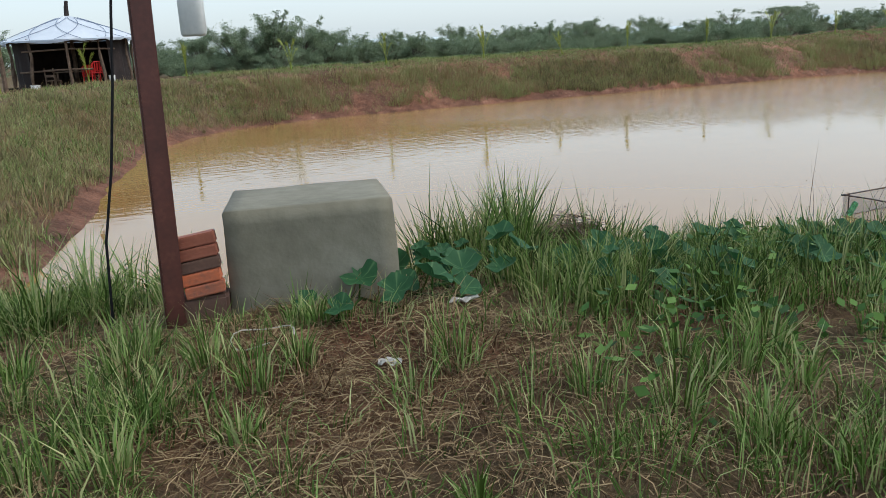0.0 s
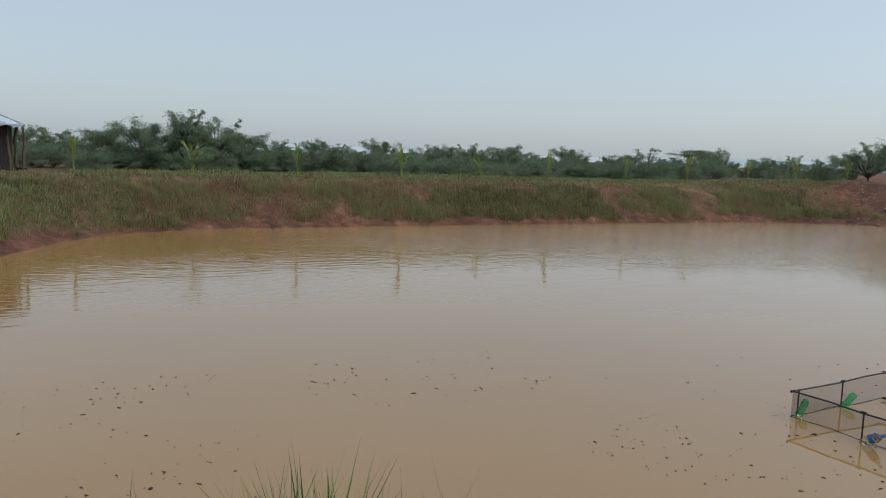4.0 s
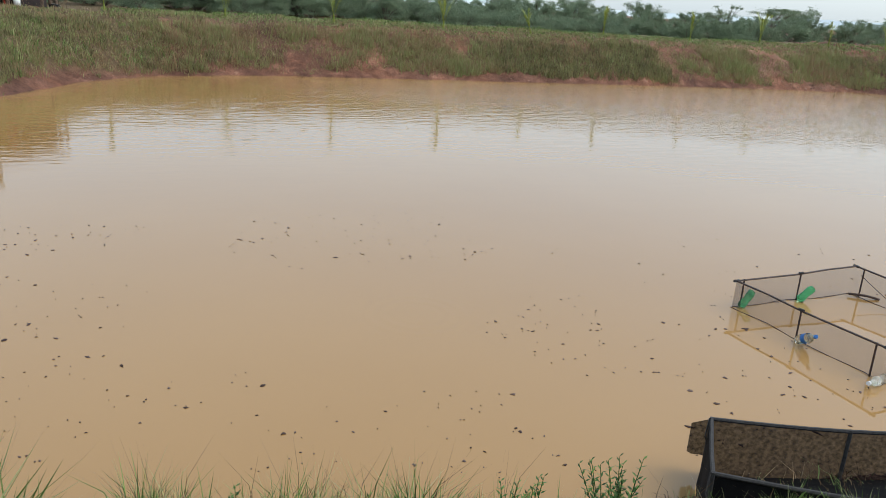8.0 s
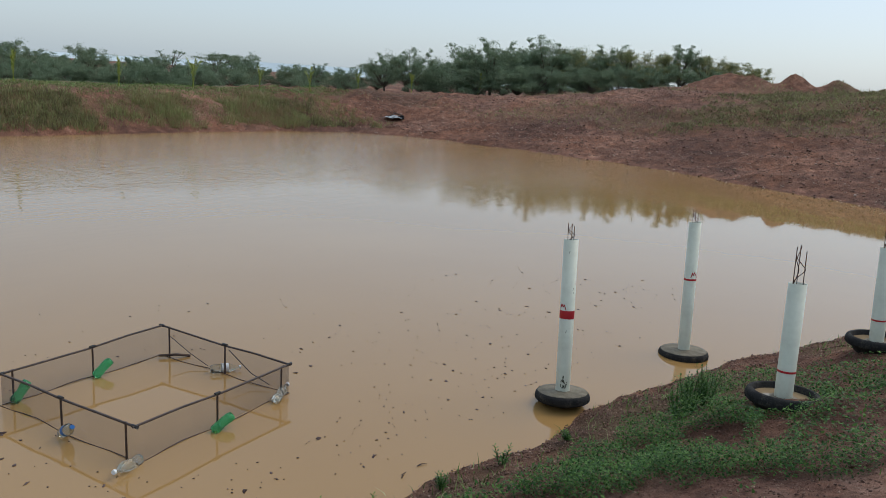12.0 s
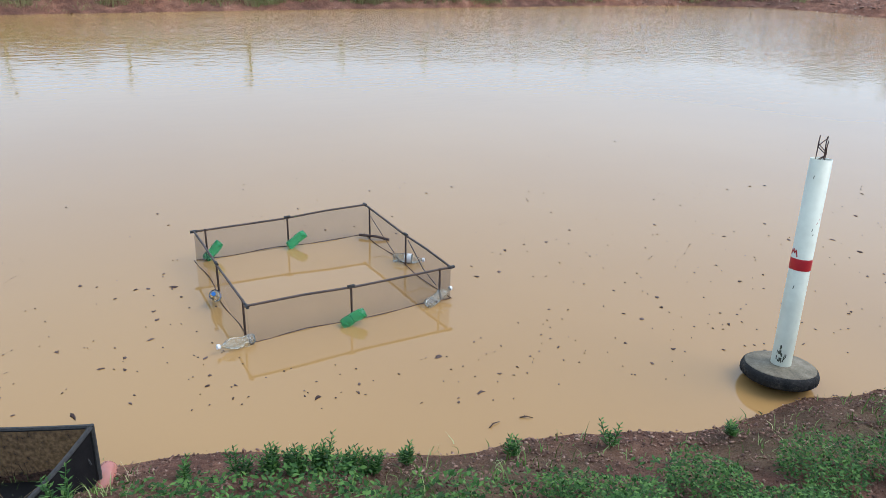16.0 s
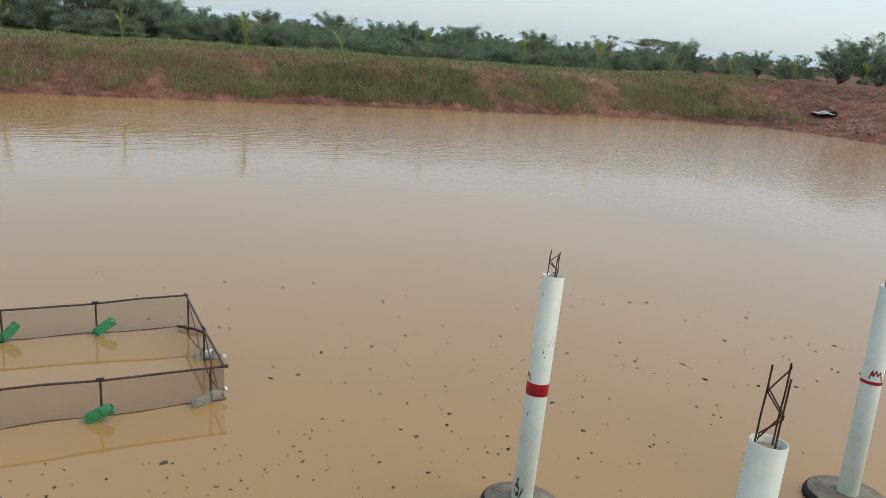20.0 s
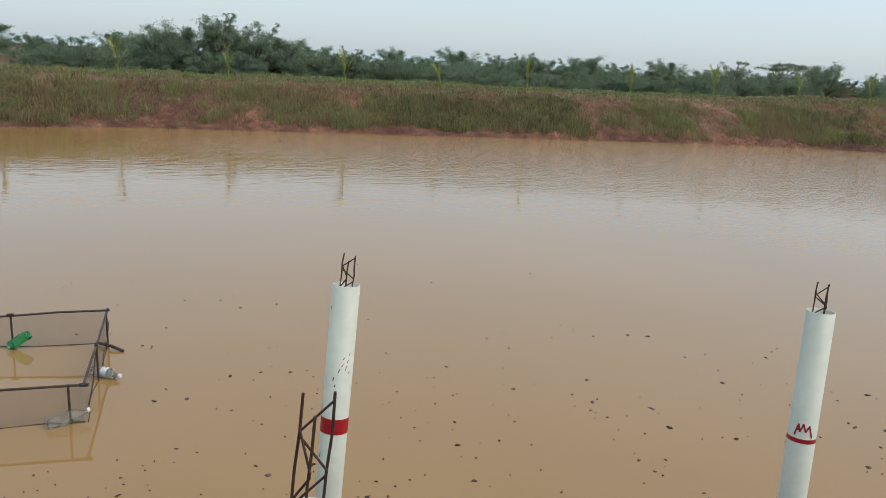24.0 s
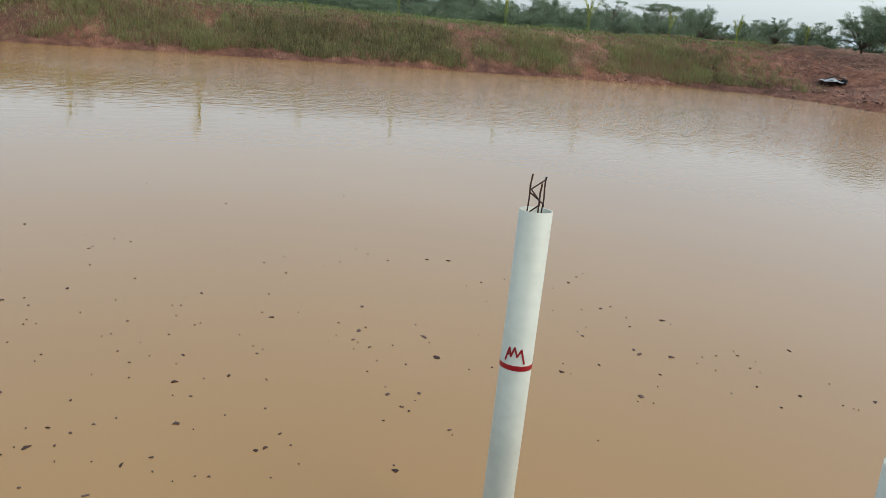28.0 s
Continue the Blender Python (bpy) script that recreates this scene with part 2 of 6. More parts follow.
M_STRAW = leafy_mat("dry_straw", [(0.25, (0.08, 0.045, 0.024)), (0.48, (0.18, 0.115, 0.058)), (0.72, (0.4, 0.3, 0.17))])
M_TWIG = mat("dry_brown_twigs", [(0.3, (0.055, 0.03, 0.02)), (0.6, (0.13, 0.075, 0.045)), (0.75, (0.2, 0.13, 0.08))], vary="island", bump=0.0)
M_PUMPKIN = leafy_mat("blue_green_pumpkin_leaf", [(0.25, (0.018, 0.065, 0.026)), (0.5, (0.034, 0.115, 0.046)), (0.75, (0.075, 0.175, 0.06))], scale=6, rough=0.6)
n, l = M_PUMPKIN.node_tree.nodes, M_PUMPKIN.node_tree.links
veins = n.new("ShaderNodeTexGradient")
veins.gradient_type = "RADIAL"
l.new(n.new("ShaderNodeTexCoord").outputs["Object"], veins.inputs[0])
spokes = n.new("ShaderNodeMath")
spokes.operation = "MULTIPLY"
spokes.inputs[1].default_value = 7.0
l.new(veins.outputs["Fac"], spokes.inputs[0])
saw = n.new("ShaderNodeMath")
saw.operation = "PINGPONG"
saw.inputs[1].default_value = 0.5
l.new(spokes.outputs[0], saw.inputs[0])
thin = n.new("ShaderNodeMapRange")
thin.inputs[1].default_value, thin.inputs[2].default_value, thin.inputs[3].default_value, thin.inputs[4].default_value = 0.0, 0.09, 0.55, 0.0
l.new(saw.outputs[0], thin.inputs[0])
pale = n.new("ShaderNodeMix")
pale.data_type = "RGBA"
l.new(thin.outputs[0], pale.inputs[0])
leaf_bsdf = n["Principled BSDF"]
l.new(leaf_bsdf.inputs["Base Color"].links[0].from_socket, pale.inputs[6])
pale.inputs[7].default_value = (0.16, 0.28, 0.12, 1)
l.new(pale.outputs[2], leaf_bsdf.inputs["Base Color"])
M_HERB = leafy_mat("low_herb_leaves", [(0.25, (0.022, 0.06, 0.014)), (0.5, (0.05, 0.13, 0.028)), (0.75, (0.13, 0.24, 0.055))], scale=2)
# far tree leaves: greens lightened beyond real foliage to stand in for haze
M_TREE = leafy_mat("haze_paled_tree_leaves", [(0.2, (0.125, 0.185, 0.115)), (0.5, (0.205, 0.275, 0.17)), (0.8, (0.32, 0.38, 0.245))], scale=0.3, rough=0.65, through_light=0.45)
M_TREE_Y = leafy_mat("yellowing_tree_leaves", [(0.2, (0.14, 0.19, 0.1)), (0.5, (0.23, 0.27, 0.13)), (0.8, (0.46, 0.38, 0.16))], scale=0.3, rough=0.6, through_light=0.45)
M_PALM = leafy_mat("young_palm_frond", [(0.25, (0.2, 0.26, 0.045)), (0.5, (0.31, 0.36, 0.075)), (0.75, (0.44, 0.46, 0.13))], scale=3)
M_BARK = mat("grey_bark", [(0.3, (0.06, 0.045, 0.035)), (0.7, (0.17, 0.14, 0.11))], 9, 0.9, 0.6, 40)
M_WOOD = mat("weathered_pole_wood", [(0.3, (0.06, 0.038, 0.026)), (0.55, (0.15, 0.1, 0.07)), (0.75, (0.27, 0.2, 0.14))], 6, 0.85, 0.5, 50)
M_CONCRETE = mat("grey_cement_render", [(0.32, (0.125, 0.118, 0.084)), (0.5, (0.185, 0.175, 0.13)), (0.68, (0.25, 0.24, 0.19))], 1.7, 0.8, 0.35, 45, bdist=0.008)
M_CASTCEMENT = mat("rough_cast_cement", [(0.32, (0.075, 0.064, 0.04)), (0.5, (0.155, 0.13, 0.088)), (0.7, (0.25, 0.215, 0.16))], 9, 0.8, 0.4, 60, bdist=0.006)
M_BRICK = mat("orange_clay_brick", [(0.2, (0.24, 0.075, 0.04)), (0.45, (0.52, 0.125, 0.05)), (0.65, (0.68, 0.17, 0.06)), (0.85, (0.2, 0.1, 0.075))], 8, 0.85, 0.5, 70, vary="object", bdist=0.004)
M_BRICKDARK = mat("dusky_burnt_brick", [(0.2, (0.07, 0.04, 0.03)), (0.6, (0.13, 0.07, 0.05)), (0.85, (0.2, 0.1, 0.07))], 8, 0.85, 0.5, 70, bdist=0.004)
M_BRICKBROWN = mat("brown_orange_brick", [(0.2, (0.17, 0.06, 0.04)), (0.6, (0.3, 0.1, 0.06)), (0.85, (0.38, 0.14, 0.08))], 8, 0.85, 0.5, 70, bdist=0.004)
M_STEEL = mat("red_oxide_painted_steel", [(0.3, (0.045, 0.014, 0.01)), (0.55, (0.085, 0.025, 0.018)), (0.75, (0.14, 0.05, 0.032))], 7, 0.5, 0.2, 60, bdist=0.003)
M_PVC = mat("white_pvc_pipe", [(0.3, (0.51, 0.515, 0.415)), (0.55, (0.6, 0.61, 0.5)), (0.75, (0.66, 0.67, 0.56))], 3.0, 0.5, 0.03, 20)
M_RED = mat("red_tape", [(0.3, (0.36, 0.008, 0.014)), (0.7, (0.47, 0.014, 0.02))], 9, 0.45, 0.05)
M_REDPEN = mat("red_marker_ink", [(0.3, (0.3, 0.01, 0.014)), (0.7, (0.42, 0.015, 0.02))], 40, 0.6, 0.0)
M_GRIME = mat("dark_grime", [(0.3, (0.03, 0.032, 0.02)), (0.7, (0.1, 0.1, 0.065))], 40, 0.9, 0.0)
M_REBAR = mat("rusty_rebar", [(0.3, (0.04, 0.02, 0.015)), (0.7, (0.13, 0.06, 0.035))], 30, 0.8, 0.4, 150, metal=0.3)
M_TYRE = mat("worn_tyre_rubber", [(0.3, (0.01, 0.01, 0.011)), (0.55, (0.026, 0.025, 0.024)), (0.72, (0.1, 0.085, 0.065))], 12, 0.92, 0.7, 60, bdist=0.01, spec=0.25)
M_RAIL = mat("dark_cage_tube", [(0.3, (0.028, 0.017, 0.013)), (0.6, (0.075, 0.046, 0.036)), (0.75, (0.17, 0.12, 0.095))], 9, 0.55, 0.3, 60)
M_NET = net_mat("fine_grey_netting", (0.1, 0.075, 0.07), 5.0, 0.28)
M_BLACKNET = net_mat("black_shade_net", (0.016, 0.014, 0.014), 40.0, 0.88)
M_ROPE = mat("dark_rope", [(0.3, (0.015, 0.015, 0.018)), (0.7, (0.05, 0.048, 0.045))], 50, 0.85, 0.3, 200)
M_GREENPET = plastic_mat("green_bottle_plastic", (0.12, 0.56, 0.25), 0.75)
M_CLEARPET = plastic_mat("clear_bottle_plastic", (0.8, 0.8, 0.72), 0.88)
M_REDPET = plastic_mat("red_bottle_plastic", (0.8, 0.36, 0.3), 0.6)
M_BLUE = plastic_mat("blue_label", (0.04, 0.16, 0.45), 0, 0.5)
M_LABEL = plastic_mat("white_label", (0.75, 0.77, 0.78), 0, 0.5)
M_CAN = mat("translucent_white_jug", [(0.3, (0.5, 0.53, 0.52)), (0.7, (0.66, 0.68, 0.66))], 6, 0.45, 0.05)
M_BLACK = plastic_mat("black_plastic", (0.012, 0.012, 0.014), 0, 0.5)
M_PUDDLE = plastic_mat("rain_water_puddle", (0.3, 0.22, 0.13), 0, 0.02)
M_CABLE = plastic_mat("black_cable_sheath", (0.01, 0.01, 0.012), 0, 0.6)
M_WIRE = mat("pale_wire", [(0.3, (0.3, 0.28, 0.23)), (0.7, (0.48, 0.46, 0.4))], 30, 0.6, 0.0)
M_PAPER = mat("dirty_white_paper", [(0.3, (0.25, 0.23, 0.2)), (0.6, (0.55, 0.54, 0.5))], 20, 0.8, 0.2, 60)
M_SCUM = mat("floating_scum", [(0.3, (0.055, 0.036, 0.032)), (0.7, (0.14, 0.097, 0.083))], 20, 0.9, 0.3, 60, vary="island", spec=0.1)
M_ROOF = mat("white_roof_sheeting", [(0.3, (0.5, 0.56, 0.63)), (0.7, (0.6, 0.65, 0.71))], 1.5, 0.45, 0.15, 6)
M_LASH = mat("blue_grey_lashing", [(0.3, (0.12, 0.16, 0.24)), (0.7, (0.2, 0.25, 0.34))], 30, 0.8, 0.1)
M_BLACKCLOTH = mat("black_woven_cloth", [(0.3, (0.004, 0.004, 0.005)), (0.7, (0.012, 0.011, 0.012))], 12, 0.9, 0.4, 120, bdist=0.004, spec=0.15)
M_SHADE = mat("dark_shade_cloth", [(0.3, (0.016, 0.012, 0.012)), (0.6, (0.035, 0.024, 0.022)), (0.75, (0.07, 0.05, 0.045))], 2, 0.9, 0.3, 30)
M_REDCHAIR = plastic_mat("red_chair_plastic", (0.55, 0.03, 0.03), 0, 0.4)
M_WHITEPAIL = plastic_mat("white_pail_plastic", (0.72, 0.74, 0.72), 0, 0.4)
M_TARP = mat("grey_tarpaulin", [(0.3, (0.12, 0.13, 0.14)), (0.5, (0.3, 0.32, 0.33)), (0.7, (0.5, 0.52, 0.53))], 4, 0.5, 0.3, 12)
M_PALESTONE = mat("pale_clods", [(0.3, (0.14, 0.075, 0.055)), (0.6, (0.26, 0.155, 0.11)), (0.85, (0.44, 0.32, 0.25))], 12, 0.9, 0.6, 60, vary="island")
# sky-pale base colour paints distance haze onto the hills
M_HAZE = mat("haze_painted_hills", [(0.3, (0.52, 0.6, 0.63)), (0.7, (0.58, 0.66, 0.68))], 0.01, 1.0, 0.0, spec=0.0)
M_STONE = mat("pale_red_stones", [(0.3, (0.1, 0.05, 0.036)), (0.6, (0.22, 0.118, 0.081)), (0.85, (0.38, 0.25, 0.185))], 12, 0.9, 0.6, 60, vary="island")


# ---- geometry helpers ----
rng = np.random.default_rng(7)


def obj(name, bm, material, parent=None, label="", smooth=False):
    me = bpy.data.meshes.new(name)
    bm.to_mesh(me)
    bm.free()
    me.materials.append(material)
    if smooth:
        for p in me.polygons:
            p.use_smooth = True
    o = new(name, me)
    o.parent = parent
    if label:
        o["label"] = label
    return o


def part(name, bm, material, parent, label="", smooth=False):
    return obj(name, bm, material, parent, label, smooth)


def base(name, m, label, category, group="", kind=""):
    """An Empty at a thing's base, which parents its parts."""
    e = new(name)
    e.matrix_basis = m
    return tagged(e, label, category, group, kind)


def arrays(name, v, tri, material, parent=None, smooth=False, uv=None):
    """A mesh object from arrays of corners and triangles."""
    v, tri = np.asarray(v, np.float32), np.asarray(tri, np.int32)
    me = bpy.data.meshes.new(name)
    me.vertices.add(len(v))
    me.vertices.foreach_set("co", v.ravel())
    me.loops.add(tri.size)
    me.loops.foreach_set("vertex_index", tri.ravel())
    k = tri.shape[1]
    me.polygons.add(len(tri))
    me.polygons.foreach_set("loop_start", np.arange(len(tri), dtype=np.int32) * k)
    if uv is not None:
        me.uv_layers.new(name="UVMap").data.foreach_set("uv", np.asarray(uv, np.float32)[tri.ravel()].ravel())
    me.update(calc_edges=True)
    me.validate()
    if smooth:
        me.polygons.foreach_set("use_smooth", np.ones(len(tri), bool))
    me.materials.append(material)
    o = new(name, me)
    o.parent = parent
    return o


def b_box(sx, sy, sz, at=(0, 0, 0), bevel=0.0, rot=(0, 0, 0)):
    """A bevelled box with its middle at at."""
    bm = bmesh.new()
    bmesh.ops.create_cube(bm, size=1, matrix=Matrix.Diagonal((sx, sy, sz, 1)))
    if bevel:
        bmesh.ops.bevel(bm, geom=bm.edges[:], offset=bevel, segments=2, affect="EDGES")
    bm.transform(pose(*at, *rot))
    return bm


def b_tube(points, r, sides=8, caps=True):
    """A tube along points; r is one radius or one for each point."""
    bm = bmesh.new()
    pts = [Vector(p) for p in points]
    rs = r if isinstance(r, (list, tuple)) else [r] * len(pts)
    rings = []
    for i, p in enumerate(pts):
        d = (pts[min(i + 1, len(pts) - 1)] - pts[max(i - 1, 0)]).normalized()
        side = d.cross(Vector((0, 0, 1)))
        side = side.normalized() if side.length > 0.05 else Vector((1, 0, 0))
        other = d.cross(side)
        rings.append([bm.verts.new(p + (side * math.cos(a) + other * math.sin(a)) * rs[i]) for a in (2 * math.pi * k / sides for k in range(sides))])
    for a, b in zip(rings, rings[1:]):
        for k in range(sides):
            bm.faces.new((a[k], a[(k + 1) % sides], b[(k + 1) % sides], b[k]))
    if caps:
        bm.faces.new(rings[0][::-1])
        bm.faces.new(rings[-1])
    bmesh.ops.recalc_face_normals(bm, faces=bm.faces[:])
    return bm


def b_lathe(profile, sides=24):
    """A turned shape about z from (radius, height) pairs."""
    bm = bmesh.new()
    rings = []
    for r, z in profile:
        if r < 1e-5:
            rings.append([bm.verts.new((0, 0, z))])
        else:
            rings.append([bm.verts.new((r * math.cos(2 * math.pi * k / sides), r * math.sin(2 * math.pi * k / sides), z)) for k in range(sides)])
    for a, b in zip(rings, rings[1:]):
        for k in range(sides):
            q = (k + 1) % sides
            if len(a) == 1 and len(b) > 1:
                bm.faces.new((a[0], b[q], b[k]))
            elif len(b) == 1 and len(a) > 1:
                bm.faces.new((a[k], a[q], b[0]))
            elif len(a) > 1:
                bm.faces.new((a[k], a[q], b[q], b[k]))
    bmesh.ops.recalc_face_normals(bm, faces=bm.faces[:])
    return bm


def join(*bms):
    out = bmesh.new()
    for b in bms:
        me = bpy.data.meshes.new("tmp")
        b.to_mesh(me)
        b.free()
        out.from_mesh(me)
        bpy.data.meshes.remove(me)
    return out


TABLE = np.random.default_rng(3).random((256, 256))


def vnoise(x, y, scale):
    """Smooth value noise, 0 to 1."""
    x, y = np.asarray(x, float) / scale + 37.2, np.asarray(y, float) / scale + 91.7
    i, j = np.floor(x).astype(int), np.floor(y).astype(int)
    u, v = x - i, y - j
    u, v = u * u * (3 - 2 * u), v * v * (3 - 2 * v)
    g = lambda a, b: TABLE[a % 256, b % 256]
    return (g(i, j) * (1 - u) + g(i + 1, j) * u) * (1 - v) + (g(i, j + 1) * (1 - u) + g(i + 1, j + 1) * u) * v


def fbm(x, y, scale, octaves=4):
    s, a, t = 0.0, 1.0, 0.0
    for k in range(octaves):
        s = s + a * vnoise(x, y, scale / 2 ** k)
        t += a
        a *= 0.5
    return s / t


# ---- the lie of the land ----
WATER = 0.05
HILLTOP = 8.5
# the pond's water line: x, y, width and height of the bank there, and the fall behind it
SHORE = np.array([
    (-1.0, 10.4, 3.4, 1.3, 0), (-0.6, 13, 3.6, 1.3, 0), (0.03, 18.5, 3.8, 1.4, 0), (0.88, 24.3, 3.6, 1.6, 0), (2.5, 27.8, 3.4, 1.8, 0.1),
    (4.5, 29.8, 3.3, 1.9, 0.3), (8, 31.1, 3.0, 1.97, 0.9), (20, 31.4, 3.0, 2.0, 0.9), (32, 31.4, 3.0, 2.0, 0.9), (37, 30.9, 3.4, 2.0, 0.8),
    (40.5, 29.2, 6, 2.1, 0.3), (42, 26.5, 9, 2.3, 0), (41.6, 21, 14, 2.6, 0), (39.3, 11.5, 16, 3.0, 0), (35, 3.3, 16, 3.1, 0), (30, -3, 14, 3.1, 0),
    (26, -6, 10, 2.8, 0), (22, -5, 7, 2.2, 0), (20, -1, 5, 1.8, 0), (18.3, 2.1, 4.4, 1.65, 0), (15.7, 3.4, 4.4, 1.6, 0), (14.5, 3.78, 4.4, 1.6, 0),
    (13.2, 4.14, 4.4, 1.6, 0), (11.9, 4.22, 4.3, 1.6, 0), (10.1, 4.8, 4.1, 1.6, 0), (9.1, 5.2, 3.8, 1.6, 0), (8.3, 5.5, 3.5, 1.6, 0), (6, 5.55, 2.7, 1.55, 0), (4, 6.05, 2.2, 1.5, 0),
    (2.5, 6.45, 2.2, 1.47, 0), (1, 7.3, 2.3, 1.47, 0), (-0.4, 8.6, 2.6, 1.5, 0)])
MOUNDS = ((62, 14.4, 0.8, 1.7), (62.3, 12.4, 0.8, 1.7), (62.5, 10.3, 0.95, 1.05), (63, 7.8, 0.85, 1.05), (63, 3.9, 0.75, 1.3), (63.5, 16.2, 0.5, 2.0))
# how high the hill's back lies, from south to north
CREST = ((2, 4.3), (4, 4.2), (9, 3.9), (12, 3.75), (17, 3.75), (19.5, 3.6), (22.6, 3.1), (28, 2.43), (32, 2.2))


def shore_at(x, y):
    """Signed distance to the water line (land positive) and the bank's numbers there."""
    x, y = np.asarray(x, float).ravel(), np.asarray(y, float).ravel()
    best, inside = np.full(x.shape, 1e9), np.zeros(x.shape, bool)
    acc, wsum = np.zeros((3, len(x))), np.zeros(len(x))
    n = len(SHORE)
    for i in range(n):
        a, b = SHORE[i], SHORE[(i + 1) % n]
        ex, ey = b[0] - a[0], b[1] - a[1]
        t = np.clip(((x - a[0]) * ex + (y - a[1]) * ey) / (ex * ex + ey * ey), 0, 1)
        d = np.hypot(x - a[0] - t * ex, y - a[1] - t * ey)
        w = math.hypot(ex, ey) / (d + 0.15) ** 3
        for k in range(3):
            acc[k] += w * (a[2 + k] * (1 - t) + b[2 + k] * t)
        wsum += w
        best = np.minimum(best, d)
        cross = ((a[1] > y) != (b[1] > y)) & (x < (b[0] - a[0]) * (y - a[1]) / (ey if abs(ey) > 1e-9 else 1e-9) + a[0])
        inside ^= cross
    return np.where(inside, -best, best), acc / wsum


def height(x, y):
    shape = np.shape(x)
    d, (wide, high, fall) = shore_at(x, y)
    x, y = np.asarray(x, float).ravel(), np.asarray(y, float).ravel()
    d = d + (vnoise(x, y, 0.7) - 0.5) * 0.16 + (vnoise(x, y, 2.3) - 0.5) * 0.12
    u = np.clip(d, 0, None) / wide
    k = 7.0
    z = high * (1 - np.log1p(np.exp(np.clip(k * (1 - u), -40, 40))) / math.log1p(math.exp(k)))
    back = np.clip((d - wide - 2.2) / 4, 0, 1)
    z = z - fall * back * back * (3 - 2 * back)
    up = np.clip((x - 47) / 14, 0, 1)
    up = up * up * (3 - 2 * up) * np.clip((y + 14) / 10, 0, 1) * np.clip((33 - y) / 3, 0, 1)
    z = z + up * (np.interp(y, [c[0] for c in CREST], [c[1] for c in CREST]) - z)
    rough = np.clip(d / 0.5, 0, 1)
    coarse = 0.05 + 0.2 * np.clip((x - 34) / 8, 0, 1) + 0.07 * np.clip((y - 28) / 3, 0, 1)
    near = (x < 7.5) & (y < 6)
    coarse = np.where(near, 0.035, coarse)
    z = z + rough * (coarse * 2 * (fbm(x, y, 1.6, 4) - 0.5) + 0.075 * (vnoise(x, y, 0.2) - 0.5) * np.where(near, 0.5, 1.0))
    clods = np.clip((x - 33) / 5, 0, 1) * np.clip((58 - x) / 8, 0, 1)
    z = z + rough * clods * (0.34 * (fbm(x, y, 3.0, 2) - 0.5) + 0.26 * np.abs(fbm(x, y, 0.9, 2) - 0.5))
    z = z + np.clip((d - 20) / 60, 0, 1) * (fbm(x, y, 30, 3) - 0.5) * 0.8
    z = z + 0.14 * np.exp(-((x - 1.5) / 1.9) ** 2 - ((y - 3.6) / 1.15) ** 2)
    for mx, my, mz in ((12.68, 2.21, 0.06), (15.215, 1.7, 0.09)):
        z = z + mz * np.exp(-((x - mx) ** 2 + (y - my) ** 2) / 0.2)
    for mx, my, mz, mr in MOUNDS:
        z = z + mz * np.exp(-((x - mx) ** 2 + (y - my) ** 2) / (mr * mr)) * (0.55 + 0.9 * fbm(x, y, 1.4, 3))
    z = np.where(d < 0, np.maximum(d * 0.45, -0.9), z)
    return z.reshape(shape) if shape else float(z[0])


def trodden(x, y):
    """1 on the worn patch in front of the block, falling to 0 in the meadow."""
    return np.exp(-(((x - 0.85) / 0.7) ** 2 + ((y - 2.8) / 0.7) ** 2)) * (0.55 + 0.9 * vnoise(x, y, 0.35))


def turf_at(x, y):
    """How much of the ground is grown over, 0 to 1."""
    d, (wide, high, fall) = shore_at(x, y)
    x, y = np.asarray(x, float).ravel(), np.asarray(y, float).ravel()
    patch = fbm(x, y, 2.6, 4)
    u = d / wide
    top = np.clip((u - 0.62) * 6, 0, 1) * np.clip((fbm(x, y, 1.7, 3) - 0.36) * 5, 0, 1)
    far = np.clip((patch - 0.2) * 2.3, 0, 0.9) * np.clip((u - 0.1 - 0.25 * vnoise(x, y, 1.9)) * 3.5, 0, 1) * (1 - 0.65 * top)
    far = np.maximum(far, np.clip((u - 1.0) * 8, 0, 1))
    left = np.clip((patch - 0.05) * 4, 0, 1) * np.clip((u - 0.04 - 0.14 * vnoise(x, y, 1.6)) * 7, 0, 1)
    right = np.clip((fbm(x, y, 5, 3) - 0.58) * 7, 0, 1) * np.clip((u - 0.35) * 4, 0, 1)
    right = np.maximum(right * 0.3, np.clip((u - 0.55) * 5, 0, 1) * np.clip((14 - y) / 6, 0, 1) * np.clip((fbm(x, y, 3, 3) - 0.35) * 5, 0, 1) * 0.9)
    shore = np.clip((fbm(x, y, 1.3, 3) - 0.47) * 6, 0, 1) * np.clip(d / 0.8, 0, 1) * 0.75
    start = np.clip((fbm(x, y, 0.9, 3) - 0.3) * 5, 0, 1) * (1 - 0.8 * np.clip(trodden(x, y), 0, 1))
    t = np.where((y > 27) & (x < 39), far, right)
    t = np.where((x < 5) & (y > 8), left, t)
    t = np.where((y < 8) & (x < 27), shore, t)
    t = np.where((y < 8) & (x < 7), start, t)
    return np.where(d < 0, 0, t)


def spaced(spans):
    out = []
    for a, b, step in spans:
        out += list(np.arange(a, b - 1e-6, step))
    return np.array(out + [spans[-1][1]])


